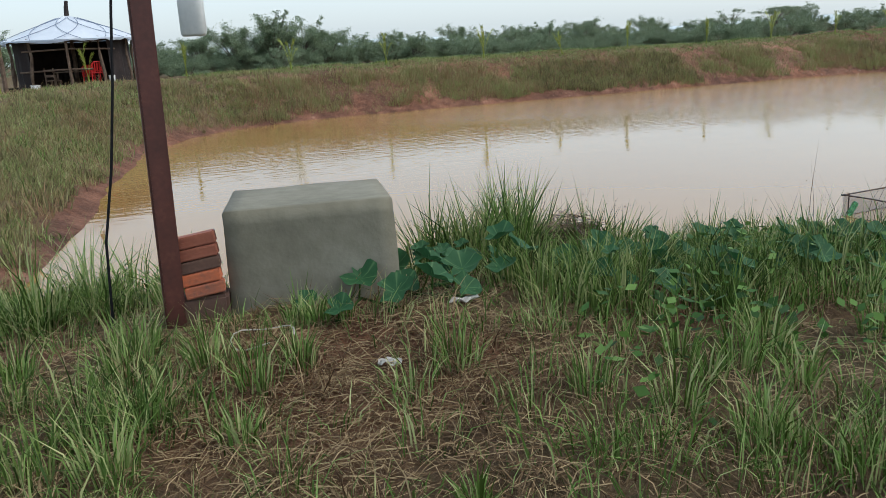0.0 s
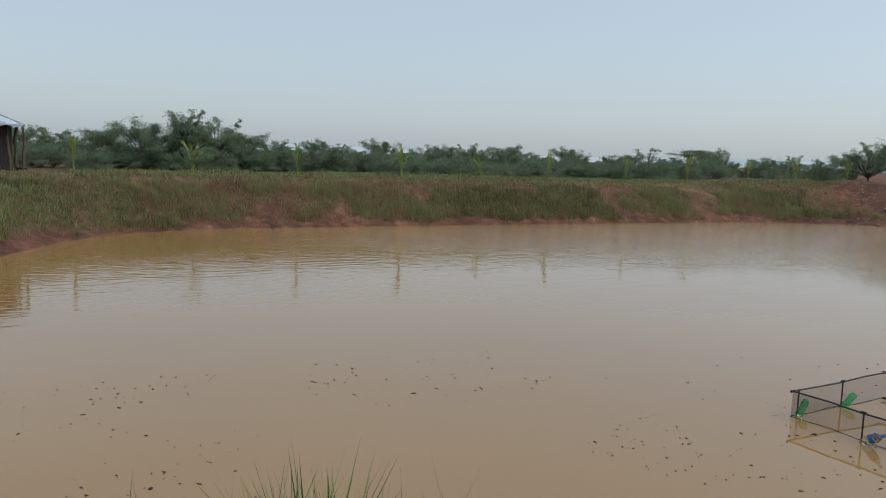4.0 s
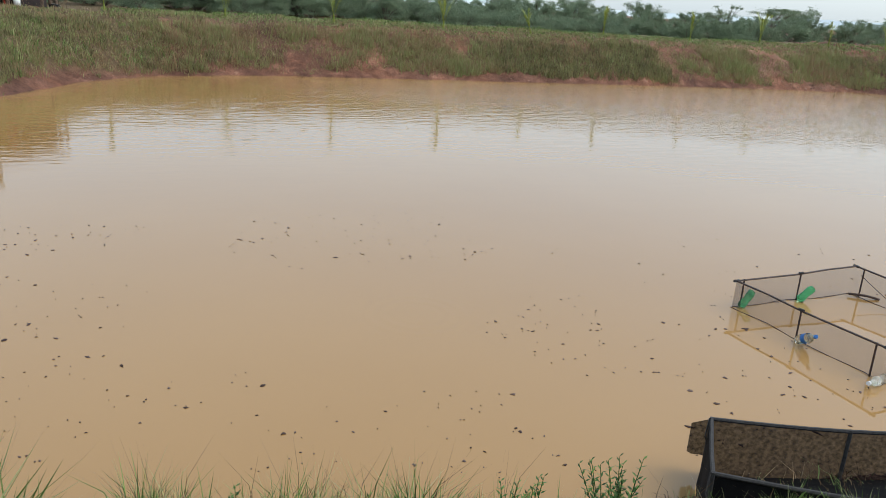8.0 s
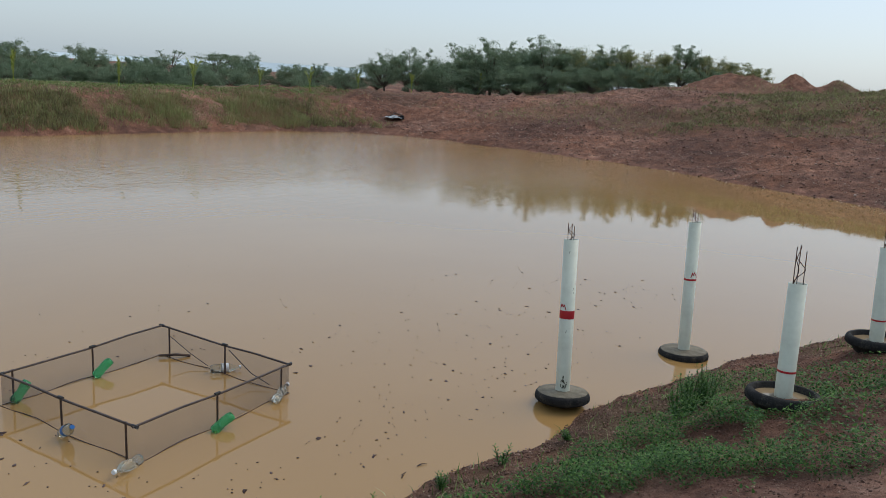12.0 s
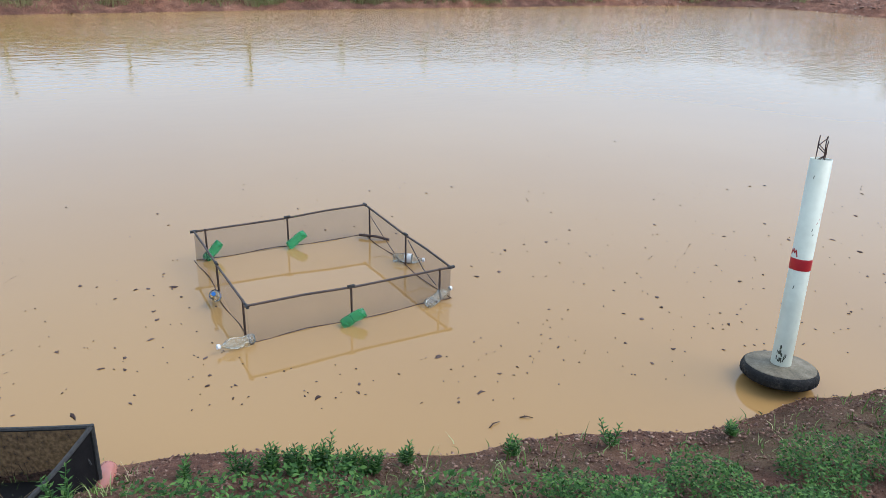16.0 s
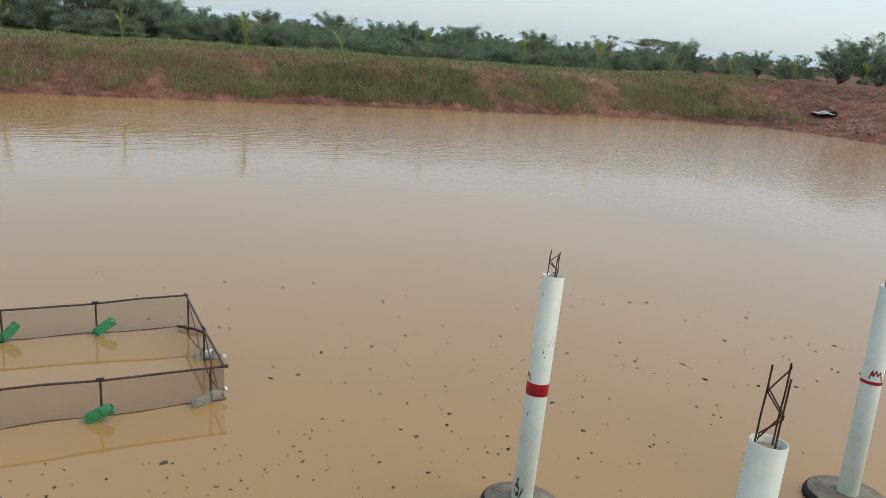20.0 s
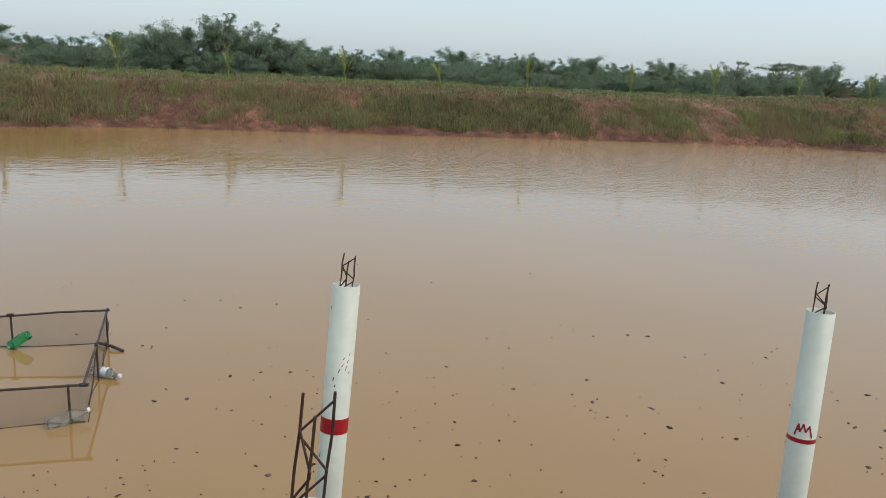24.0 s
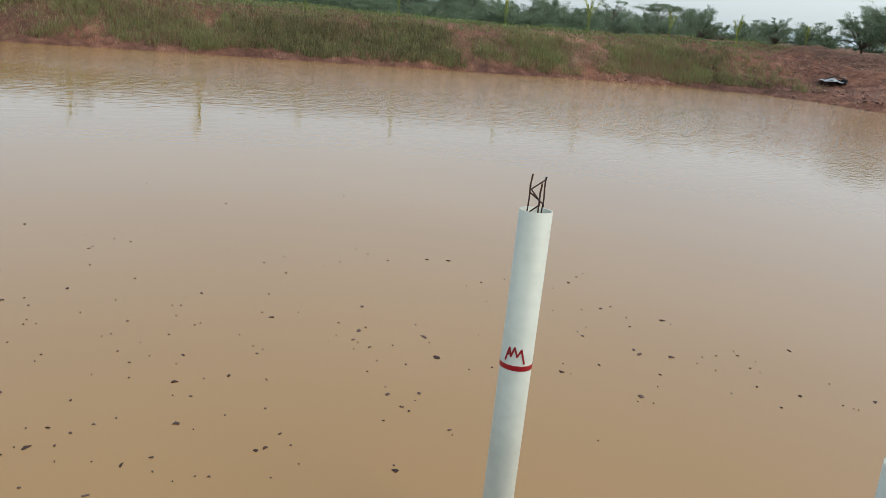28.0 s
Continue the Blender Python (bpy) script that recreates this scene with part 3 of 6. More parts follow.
gx = spaced([(-900, -100, 100), (-100, -30, 7), (-30, -5, 0.6), (-5, -1, 0.25), (-1, 20, 0.14), (20, 33, 0.5), (33, 48, 0.28), (48, 66, 0.5), (66, 80, 1.0), (80, 150, 7), (150, 1000, 85)])
gy = spaced([(-900, -100, 100), (-100, -20, 8), (-20, -3, 0.8), (-3, 7.5, 0.14), (7.5, 30, 0.32), (30, 36, 0.17), (36, 60, 0.8), (60, 120, 5), (120, 1200, 120)])
GX, GY = np.meshgrid(gx, gy)
GZ = height(GX, GY)
nx, ny = len(gx), len(gy)
ii = (np.arange(ny - 1)[:, None] * nx + np.arange(nx - 1)[None, :]).ravel()
ground = arrays("ground", np.stack([GX.ravel(), GY.ravel(), GZ.ravel()], 1), np.stack([ii, ii + 1, ii + nx + 1, ii + nx], 1), M_GROUND, smooth=True)
tf = ground.data.attributes.new("turf", "FLOAT", "POINT")
tf.data.foreach_set("value", turf_at(GX, GY).astype(np.float32))
tagged(ground, "red-brown clay earth banks, partly grown over with grass", "ground", kind="structure")

wx, wy = np.meshgrid(np.linspace(-4, 46, 26), np.linspace(-8, 34, 22))
ii = (np.arange(21)[:, None] * 26 + np.arange(25)[None, :]).ravel()
water = arrays("water", np.stack([wx.ravel(), wy.ravel(), wx.ravel() * 0 + WATER], 1), np.stack([ii, ii + 1, ii + 27, ii + 26], 1), M_WATER, smooth=True)
tagged(water, "still muddy orange-brown pond water reflecting a pale sky", "water", kind="structure")


# low far-off hills; their haze is only the pale blue base colour
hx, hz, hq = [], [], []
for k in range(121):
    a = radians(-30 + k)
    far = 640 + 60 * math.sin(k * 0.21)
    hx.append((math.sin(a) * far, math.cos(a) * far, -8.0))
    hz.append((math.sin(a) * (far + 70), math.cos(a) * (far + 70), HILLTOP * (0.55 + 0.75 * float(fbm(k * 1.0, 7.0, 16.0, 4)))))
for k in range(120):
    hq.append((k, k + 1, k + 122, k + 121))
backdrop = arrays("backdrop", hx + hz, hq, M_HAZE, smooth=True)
tagged(backdrop, "far hills with mist painted in as pale blue-grey", "hills", kind="structure")


# ---- grass ----
def blades(name, x, y, tall, wide, lean, material, label, category="grass", sink=0.02, z=None, way=None):
    """Many single bent blades as one mesh."""
    n = len(x)
    z = (height(x, y) if z is None else z) - sink
    yaw, way = rng.random(n) * 6.283, (rng.random(n) * 6.283 if way is None else way)
    sx, sy = np.cos(yaw) * wide / 2, np.sin(yaw) * wide / 2
    lx, ly = np.cos(way) * lean * tall, np.sin(way) * lean * tall
    v = np.zeros((n, 5, 3))
    for k, (f, g, s) in enumerate(((0, 0, 1), (0, 0, -1), (0.55, 0.28, 0.8), (0.55, 0.28, -0.8), (1, 1, 0))):
        v[:, k, 0], v[:, k, 1], v[:, k, 2] = x + lx * g + sx * s, y + ly * g + sy * s, z + tall * f * (1 - 0.3 * np.minimum(lean, 1.6) * g)
    t = np.arange(n)[:, None] * 5
    tri = np.concatenate([t + np.array([[0, 1, 3]]), t + np.array([[0, 3, 2]]), t + np.array([[2, 3, 4]])])
    o = arrays(name, v.reshape(-1, 3), tri, material)
    return tagged(o, label, category, kind="stuff")


def scatter(n, x0, x1, y0, y1, power=1.0, clump=0.0, floor_=0.0):
    """Random places in a rectangle, thinned by how grown over the ground is."""
    x, y = rng.uniform(x0, x1, n), rng.uniform(y0, y1, n)
    keep = rng.random(n) < np.maximum(turf_at(x, y) ** power, floor_)
    x, y = x[keep], y[keep]
    if clump:
        cx, cy = np.round(x / clump) * clump, np.round(y / clump) * clump
        pull = rng.random(len(x)) * 0.75
        qx, qy = np.round(x / clump).astype(int), np.round(y / clump).astype(int)
        j = (TABLE[qx * 7 % 256, qy * 13 % 256] - 0.5) * clump * 1.9, (TABLE[(qx * 11 + 5) % 256, (qy * 3 + 9) % 256] - 0.5) * clump * 1.9
        x, y = x + (cx + j[0] - x) * pull, y + (cy + j[1] - y) * pull
    d, _ = shore_at(x, y)
    ok = d > 0.12
    return x[ok], y[ok]


def outside_box(x, y, grow=0.0):
    """True away from the cement block, the column and the bricks."""
    c, s = math.cos(radians(-11.8)), math.sin(radians(-11.8))
    u, v = (x - 1.016) * c + (y - 3.948) * s, -(x - 1.016) * s + (y - 3.948) * c
    return ~((np.abs(u) < 0.38 + grow) & (np.abs(v) < 0.37 + grow)) & ~((np.abs(x - 0.47) < 0.16) & (np.abs(y - 3.7) < 0.14))


def tufts(name, cx, cy, per, lo, hi, spread, wide, material, label, lean=0.8):
    """Clumps of blades that fan outward from their middles."""
    k = np.repeat(np.arange(len(cx)), per)
    a, rad = rng.random(len(k)) * 6.283, np.sqrt(rng.random(len(k)))
    size = rng.uniform(0.6, 1.2, len(cx))[k]
    x, y = cx[k] + np.cos(a) * rad * spread * size, cy[k] + np.sin(a) * rad * spread * size
    tall = rng.uniform(lo, hi, len(k)) * size * (1.1 - 0.35 * rad)
    d, _ = shore_at(x, y)
    ok = outside_box(x, y, 0.02) & (d > 0.08)
    return blades(name, x[ok], y[ok], tall[ok], rng.uniform(wide * 0.6, wide * 1.2, len(k))[ok], (0.08 + lean * rad * rng.uniform(0.4, 1.2, len(k)))[ok], material, label, way=(a + rng.normal(size=len(k)) * 0.5)[ok])


def stalks(name, x, y, z, length, wide, pitch, material, label, category):
    """Loose stalks lying about, each slightly bent."""
    n = len(x)
    yaw, tip = rng.random(n) * 6.283, rng.uniform(-pitch, pitch, n)
    dx, dy = np.cos(yaw) * length / 2, np.sin(yaw) * length / 2
    sx, sy = -np.sin(yaw) * wide / 2, np.cos(yaw) * wide / 2
    bend = rng.normal(size=n) * length * 0.08
    v = np.zeros((n, 6, 3))
    for k, (u, s) in enumerate(((-1, -1), (-1, 1), (0, -1), (0, 1), (1, -1), (1, 1))):
        off = bend if u == 0 else 0
        v[:, k, 0], v[:, k, 1] = x + dx * u + sx * s + sx / (wide / 2) * off, y + dy * u + sy * s + sy / (wide / 2) * off
        v[:, k, 2] = z + tip * u * length / 2 + (0.006 if u == 0 else 0.0) + s * wide * 0.25
    i = np.arange(n)[:, None] * 6
    o = arrays(name, v.reshape(-1, 3), np.concatenate([i + np.array([[0, 1, 3, 2]]), i + np.array([[2, 3, 5, 4]])]), material)
    return tagged(o, label, category, kind="stuff")


# the meadow at the start of the walk: short turf, dry blades, clumps, and straw on the worn patch
x, y = scatter(80000, -3.5, 8.5, 0.4, 6.4, clump=0.12, floor_=0.12)
ok = outside_box(x, y) & (rng.random(len(x)) > trodden(x, y) * 0.8)
x, y = x[ok], y[ok]
n = len(x)
blades("meadow_grass", x, y, rng.gamma(3.0, 0.018, n) * (0.6 + 0.9 * fbm(x, y, 0.8, 2)), rng.uniform(0.004, 0.008, n), rng.uniform(0.2, 1.1, n), M_GRASS, "short green grass growing on the pond bank")
x, y = rng.uniform(-3, 8, 44000), rng.uniform(0.4, 5.4, 44000)
ok = outside_box(x, y) & (fbm(x, y, 0.7, 3) > 0.42)
x, y = x[ok], y[ok]
n = len(x)
blades("dry_grass", x, y, rng.gamma(3.0, 0.03, n), rng.uniform(0.003, 0.006, n), rng.uniform(0.3, 1.3, n), M_STRAW, "dry yellow blades standing among the green grass")
cx, cy = rng.uniform(-3.2, 7.0, 3200), rng.uniform(0.6, 4.9, 3200)
ok = (rng.random(3200) > trodden(cx, cy) * 0.85) & (rng.random(3200) < np.clip((fbm(cx, cy, 0.7, 3) - 0.36) * 4.5, 0.12, 0.8)) & outside_box(cx, cy, 0.06)
cx, cy = cx[ok], cy[ok]
tufts("grass_clumps", cx, cy, 30, 0.05, 0.25, 0.1, 0.006, M_GRASS, "clumps of longer green grass on the pond bank", 0.8)
left = (cx < 0.3)
tufts("long_grass", cx[left], cy[left], 30, 0.12, 0.32, 0.12, 0.008, M_LUSH, "long green grass growing beside the column", 0.9)
cx, cy = rng.uniform(1.8, 5.4, 260), rng.uniform(2.7, 4.4, 260)
tufts("lush_grass", cx, cy, 44, 0.14, 0.36, 0.1, 0.008, M_LUSH, "lush green grass growing between the pumpkin leaves", 0.6)
cx, cy = np.array([1.75, 1.95, 2.0, 1.55, 2.45, 2.8, 1.85, 2.2]), np.array([2.15, 2.25, 2.45, 2.35, 2.5, 2.3, 1.9, 2.1])
cx, cy = np.concatenate([cx, rng.uniform(-1.5, 5, 60)]), np.concatenate([cy, rng.uniform(1.2, 3.6, 60)])
tufts("bright_tufts", cx, cy, 60, 0.14, 0.3, 0.07, 0.008, M_GRASS, "bright upright tufts of fresh grass", 0.5)
x, y = rng.uniform(-2, 6, 150000), rng.uniform(1.0, 4.6, 150000)
ok = (rng.random(len(x)) < 0.22 + trodden(x, y)) & outside_box(x, y)
x, y = x[ok], y[ok]
n = len(x)
stalks("dry_straw", x, y, height(x, y) + rng.uniform(0.004, 0.03, n), rng.uniform(0.03, 0.17, n), rng.uniform(0.0012, 0.0032, n), 0.25, M_STRAW, "dry yellow straw lying on the worn earth", "straw")
# near shore between the net and the posts
x, y = scatter(60000, 7.5, 24, -2, 5.2, clump=0.2, floor_=0.02)
n = len(x)
blades("shore_grass", x, y, rng.gamma(3.0, 0.022, n), rng.uniform(0.005, 0.01, n), rng.uniform(0.2, 1.0, n), M_GRASS, "short green grass on the clay shore")
# banks across the water
def bank_tall(x, y, n):
    """Fine blades, long in places and nearly bare in others, cropped on the flat tops."""
    d, (wide, high, fall) = shore_at(x, y)
    return rng.gamma(4.0, 0.036, n) * (0.35 + 1.4 * fbm(x, y, 1.5, 3) ** 1.5) * np.where(d > wide * 0.92, 0.45, 1.0)


def bank_spots(n, x0, x1, y0, y1, cut, lo, hi):
    """Places for tufts on a bank: in patches, away from its foot and its bare lip."""
    x, y = rng.uniform(x0, x1, n), rng.uniform(y0, y1, n)
    d, (wide, high, fall) = shore_at(x, y)
    u = d / wide
    patch = fbm(x, y, 2.6, 4) + 0.12 * (fbm(x, y, 7.0, 2) - 0.5)
    ok = (u > lo + 0.16 * vnoise(x, y, 1.4)) & (u < hi + 0.3 * vnoise(x, y, 2.1)) & (rng.random(n) < np.clip((patch - cut) * 3.2, 0, 1) * np.clip((44 - x) / 9, 0, 1))
    return x[ok], y[ok]


cx, cy = bank_spots(9000, 4, 48, 28.5, 35.2, 0.12, 0.05, 0.66)
tufts("bank_turf", cx, cy, 16, 0.08, 0.24, 0.2, 0.02, M_BANKGRASS, "short tufted brown and olive grass over the far clay bank", 0.8)
cx, cy = bank_spots(15000, 5, 48, 28.5, 35.0, 0.28, 0.06, 0.62)
k = rng.random(len(cx)) < 0.3 + 0.7 * (fbm(cx, cy, 3.4, 2) < 0.5)
tufts("bank_tufts", cx[k], cy[k], 26, 0.16, 0.44, 0.17, 0.02, M_BANKGRASS, "olive tufts standing on the far clay bank", 0.55)
tufts("bank_tufts", cx[~k], cy[~k], 24, 0.16, 0.42, 0.16, 0.018, M_BANKDARK, "dark green tufts standing on the far clay bank", 0.5)
cx, cy = bank_spots(6000, -7, 7, 9, 34.2, 0.26, 0.05, 1.0)
k = rng.random(len(cx)) < 0.42
tufts("bank_tufts", cx[k], cy[k], 30, 0.16, 0.48, 0.2, 0.018, M_BANKDARK, "lush dark green tufts on the bank below the hut", 0.7)
tufts("bank_tufts", cx[~k], cy[~k], 26, 0.14, 0.4, 0.2, 0.018, M_BANKGRASS, "olive tufts on the bank below the hut", 0.8)
x, y = scatter(200000, 4, 46, 31.2, 35.5, clump=0.3)
n = len(x)
blades("far_bank_grass", x, y, bank_tall(x, y, n), rng.uniform(0.01, 0.022, n), rng.uniform(0.2, 1.3, n), M_BANKGRASS, "olive and brown grass on the far clay bank")
x, y = scatter(150000, -7, 5.5, 9, 34.4, clump=0.3)
n = len(x)
blades("left_bank_grass", x, y, bank_tall(x, y, n) * 1.25, rng.uniform(0.009, 0.02, n), rng.uniform(0.3, 1.4, n), M_BANKGRASS, "mottled olive and brown grass on the clay bank below the hut")
x, y = scatter(60000, -7, 7, 9, 34, clump=0.5)
ok = fbm(x, y, 1.8, 3) > 0.45
x, y = x[ok], y[ok]
n = len(x)
blades("left_bank_tufts", x, y, bank_tall(x, y, n) * 1.5, rng.uniform(0.01, 0.02, n), rng.uniform(0.2, 1.0, n), M_GRASS, "greener tufts on the bank below the hut")
x, y = scatter(22000, -7, 45, 11, 34, clump=0.6)
n = len(x)
blades("bank_stalks", x, y, rng.gamma(6.0, 0.045, n), rng.uniform(0.006, 0.014, n), rng.uniform(0.1, 0.6, n), M_STRAW, "dry brown stalks standing on the far banks")
x, y = scatter(130000, 38, 68, -6, 30, clump=0.5)
n = len(x)
blades("hill_grass", x, y, rng.gamma(4.0, 0.035, n), rng.uniform(0.02, 0.04, n), rng.uniform(0.3, 1.2, n), M_BANKGRASS, "patchy low grass on the red earth slope")
x, y = rng.uniform(46, 63, 90000), rng.uniform(-4, 14, 90000)
ok = fbm(x, y, 3.2, 4) + 0.16 * (rng.random(len(x)) - 0.5) > 0.44 + 0.03 * np.clip(51 - x, 0, 5) + 0.04 * np.clip(y - 11, 0, 4)
x, y = x[ok], y[ok]
n = len(x)
blades("hill_herbs", x, y, rng.gamma(4.0, 0.03, n), rng.uniform(0.02, 0.045, n), rng.uniform(0.3, 1.2, n), M_BANKDARK, "green growth spreading over the earth slope")
# fresher green along the far crest
x, y = rng.uniform(3, 46, 42000), rng.uniform(33.9, 36.5, 42000)
n = len(x)
blades("crest_grass", x, y, rng.gamma(4.0, 0.02, n), rng.uniform(0.012, 0.022, n), rng.uniform(0.2, 1.0, n), M_GRASS, "bright green grass along the far bank's crest")


# ---- trees ----
def twig_leaves(starts, ways, per, size, seed):
    """Narrow leaves set along many short twigs."""
    r = np.random.default_rng(seed)
    s, w = np.repeat(np.array(starts), per, 0), np.repeat(np.array(ways), per, 0)
    n = len(s)
    u = r.random((n, 1)) ** 0.8
    ln = np.linalg.norm(w, axis=1)[:, None]
    p = s + w * u + np.clip(r.normal(size=(n, 3)), -1.4, 1.4) * ln * np.array((0.27, 0.27, 0.16))
    p[:, 2] -= (u[:, 0] ** 2) * ln[:, 0] * 0.12
    a = w / ln * 0.8 + r.normal(size=(n, 3)) * 0.6
    a /= np.linalg.norm(a, axis=1)[:, None]
    b = np.cross(a, r.normal(size=(n, 3)) * 0.75 + np.array((0, 0, 0.6)))
    b /= np.linalg.norm(b, axis=1)[:, None]
    k = size * r.uniform(0.55, 1.3, (n, 1))
    v = np.stack([p - a * k, p + b * k * 0.42, p + a * k, p - b * k * 0.42], 1).reshape(-1, 3)
    return v, np.arange(n)[:, None] * 4 + np.array([[0, 1, 2, 3]])


def make_tree(tall, spread, style, material, seed, label):
    """A trunk that forks into limbs and twigs, with leaves along the twigs."""
    r = random.Random(seed)
    t = base("tree", Matrix.Identity(4), label, "tree", "trees behind the banks")
    pieces, starts, ways = [], [], []
    fork = tall * {"bush": 0.06, "thicket": 0.05, "round": 0.16, "flat": 0.45, "sparse": 0.4}[style]
    lean = Vector((r.uniform(-0.15, 0.15), r.uniform(-0.15, 0.15), 0)) * tall
    pieces.append(b_tube([(0, 0, -0.2), lean * 0.3 + Vector((0, 0, fork * 0.5)), lean * 0.6 + Vector((0, 0, fork))], [tall * 0.026, tall * 0.021, tall * 0.018], 7))
    top = lean * 0.6 + Vector((0, 0, fork))
    limbs, twigs, per = {"bush": (38, 17, 36), "thicket": (30, 13, 34), "round": (40, 17, 36), "flat": (17, 16, 36), "sparse": (16, 10, 22)}[style]
    for k in range(limbs):
        a = k * 2.4 + r.uniform(-0.5, 0.5)
        reach = spread * r.uniform(0.2, 1.0) ** 0.8
        up = {"bush": r.uniform(0.1, 1.0), "thicket": r.uniform(0.1, 1.0), "round": r.uniform(0.12, 1.0), "flat": r.uniform(0.7, 1.0), "sparse": r.uniform(0.45, 1.0)}[style]
        if style in ("round", "bush", "thicket"):
            reach *= math.sqrt(max(0.08, 1 - max(0, up - 0.3) ** 2 * 1.35))
            up *= r.uniform(0.82, 1.06)
        end = Vector((math.cos(a) * reach, math.sin(a) * reach, fork + (tall - fork) * up))
        mid = top.lerp(end, 0.5) + Vector((r.uniform(-0.15, 0.15), r.uniform(-0.15, 0.15), (tall - fork) * 0.1))
        pieces.append(b_tube([top, mid, end], [tall * 0.009, tall * 0.006, tall * 0.002], 5))
        size = r.uniform(0.7, 1.35)
        for q in range(twigs):
            f = r.uniform(0.25, 1.0) if style in ("round", "bush", "thicket") else r.uniform(0.75, 1.0)
            p = mid.lerp(end, f)
            out = (end - top).normalized()
            if style == "flat":
                w = Vector((r.gauss(0, 1), r.gauss(0, 1), r.gauss(0.05, 0.12))).normalized() * spread * r.uniform(0.14, 0.34)
            else:
                w = (out * 0.25 + Vector((r.gauss(0, 0.8), r.gauss(0, 0.8), r.gauss(0.2, 0.42)))).normalized() * spread * r.uniform(0.1, 0.25) * size
            starts.append(tuple(p))
            ways.append(tuple(w))
    part("trunk", join(*pieces), M_BARK, t)
    v, q = twig_leaves(starts, ways, per, {"thicket": 0.066, "bush": 0.058}.get(style, 0.052), seed)
    arrays("crown", v, q, material, t)
    return t


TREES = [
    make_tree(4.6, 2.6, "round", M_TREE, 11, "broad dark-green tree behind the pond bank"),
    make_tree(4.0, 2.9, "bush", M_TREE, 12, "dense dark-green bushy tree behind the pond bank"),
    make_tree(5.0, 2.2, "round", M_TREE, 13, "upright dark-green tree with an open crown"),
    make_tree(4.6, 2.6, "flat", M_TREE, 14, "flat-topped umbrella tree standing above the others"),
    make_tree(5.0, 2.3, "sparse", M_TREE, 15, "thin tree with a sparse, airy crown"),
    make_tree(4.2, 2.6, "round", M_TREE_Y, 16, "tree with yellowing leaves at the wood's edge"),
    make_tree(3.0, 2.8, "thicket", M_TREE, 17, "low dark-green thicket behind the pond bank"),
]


def put_tree(kind, x, y, size, turn, z_scale=1.0):
    return copy_thing(TREES[kind], pose(x, y, height(x, y) - 0.1, 0, 0, turn) @ Matrix.Diagonal((size * 1.08, size * 1.08, size * z_scale * 0.9, 1)))


tr = random.Random(5)
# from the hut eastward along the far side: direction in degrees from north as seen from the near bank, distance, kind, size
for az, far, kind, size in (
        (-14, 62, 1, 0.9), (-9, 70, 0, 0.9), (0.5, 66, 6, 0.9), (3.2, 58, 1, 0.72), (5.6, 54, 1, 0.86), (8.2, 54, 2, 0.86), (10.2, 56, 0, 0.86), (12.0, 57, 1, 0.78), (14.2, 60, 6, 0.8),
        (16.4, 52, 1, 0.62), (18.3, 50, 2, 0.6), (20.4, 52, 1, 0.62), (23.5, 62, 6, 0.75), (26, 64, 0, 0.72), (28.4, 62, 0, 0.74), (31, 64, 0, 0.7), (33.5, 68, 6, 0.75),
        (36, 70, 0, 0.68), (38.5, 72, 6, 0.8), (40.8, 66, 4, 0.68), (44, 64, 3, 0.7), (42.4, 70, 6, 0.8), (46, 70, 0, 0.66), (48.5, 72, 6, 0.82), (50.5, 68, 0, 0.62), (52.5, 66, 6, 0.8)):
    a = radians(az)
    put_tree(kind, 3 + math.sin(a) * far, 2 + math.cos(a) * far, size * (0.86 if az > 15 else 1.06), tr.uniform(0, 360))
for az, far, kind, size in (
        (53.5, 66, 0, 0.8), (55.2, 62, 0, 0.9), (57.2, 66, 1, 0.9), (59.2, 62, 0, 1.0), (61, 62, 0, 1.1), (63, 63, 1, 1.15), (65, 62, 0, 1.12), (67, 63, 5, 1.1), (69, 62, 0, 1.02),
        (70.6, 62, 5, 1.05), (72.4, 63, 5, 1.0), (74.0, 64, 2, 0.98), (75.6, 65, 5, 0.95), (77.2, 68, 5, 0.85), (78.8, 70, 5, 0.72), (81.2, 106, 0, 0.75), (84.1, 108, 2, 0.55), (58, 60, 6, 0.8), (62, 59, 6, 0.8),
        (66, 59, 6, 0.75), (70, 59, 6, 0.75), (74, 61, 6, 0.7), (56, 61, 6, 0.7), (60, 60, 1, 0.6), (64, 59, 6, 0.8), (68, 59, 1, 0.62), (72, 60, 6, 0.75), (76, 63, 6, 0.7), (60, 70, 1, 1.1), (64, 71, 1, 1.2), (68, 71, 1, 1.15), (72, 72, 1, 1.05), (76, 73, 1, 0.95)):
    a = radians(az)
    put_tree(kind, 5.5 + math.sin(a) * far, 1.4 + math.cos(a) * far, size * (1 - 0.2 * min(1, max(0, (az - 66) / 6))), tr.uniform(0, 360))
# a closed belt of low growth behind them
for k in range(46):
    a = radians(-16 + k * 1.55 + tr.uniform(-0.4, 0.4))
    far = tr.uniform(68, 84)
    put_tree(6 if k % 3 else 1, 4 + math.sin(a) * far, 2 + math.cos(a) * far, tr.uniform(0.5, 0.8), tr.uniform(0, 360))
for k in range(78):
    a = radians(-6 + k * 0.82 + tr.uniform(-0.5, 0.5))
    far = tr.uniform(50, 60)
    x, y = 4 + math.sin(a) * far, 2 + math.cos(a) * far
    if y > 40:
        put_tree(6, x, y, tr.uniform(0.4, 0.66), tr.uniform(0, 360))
for t in TREES:
    for o in (*t.children_recursive, t):
        bpy.data.objects.remove(o)


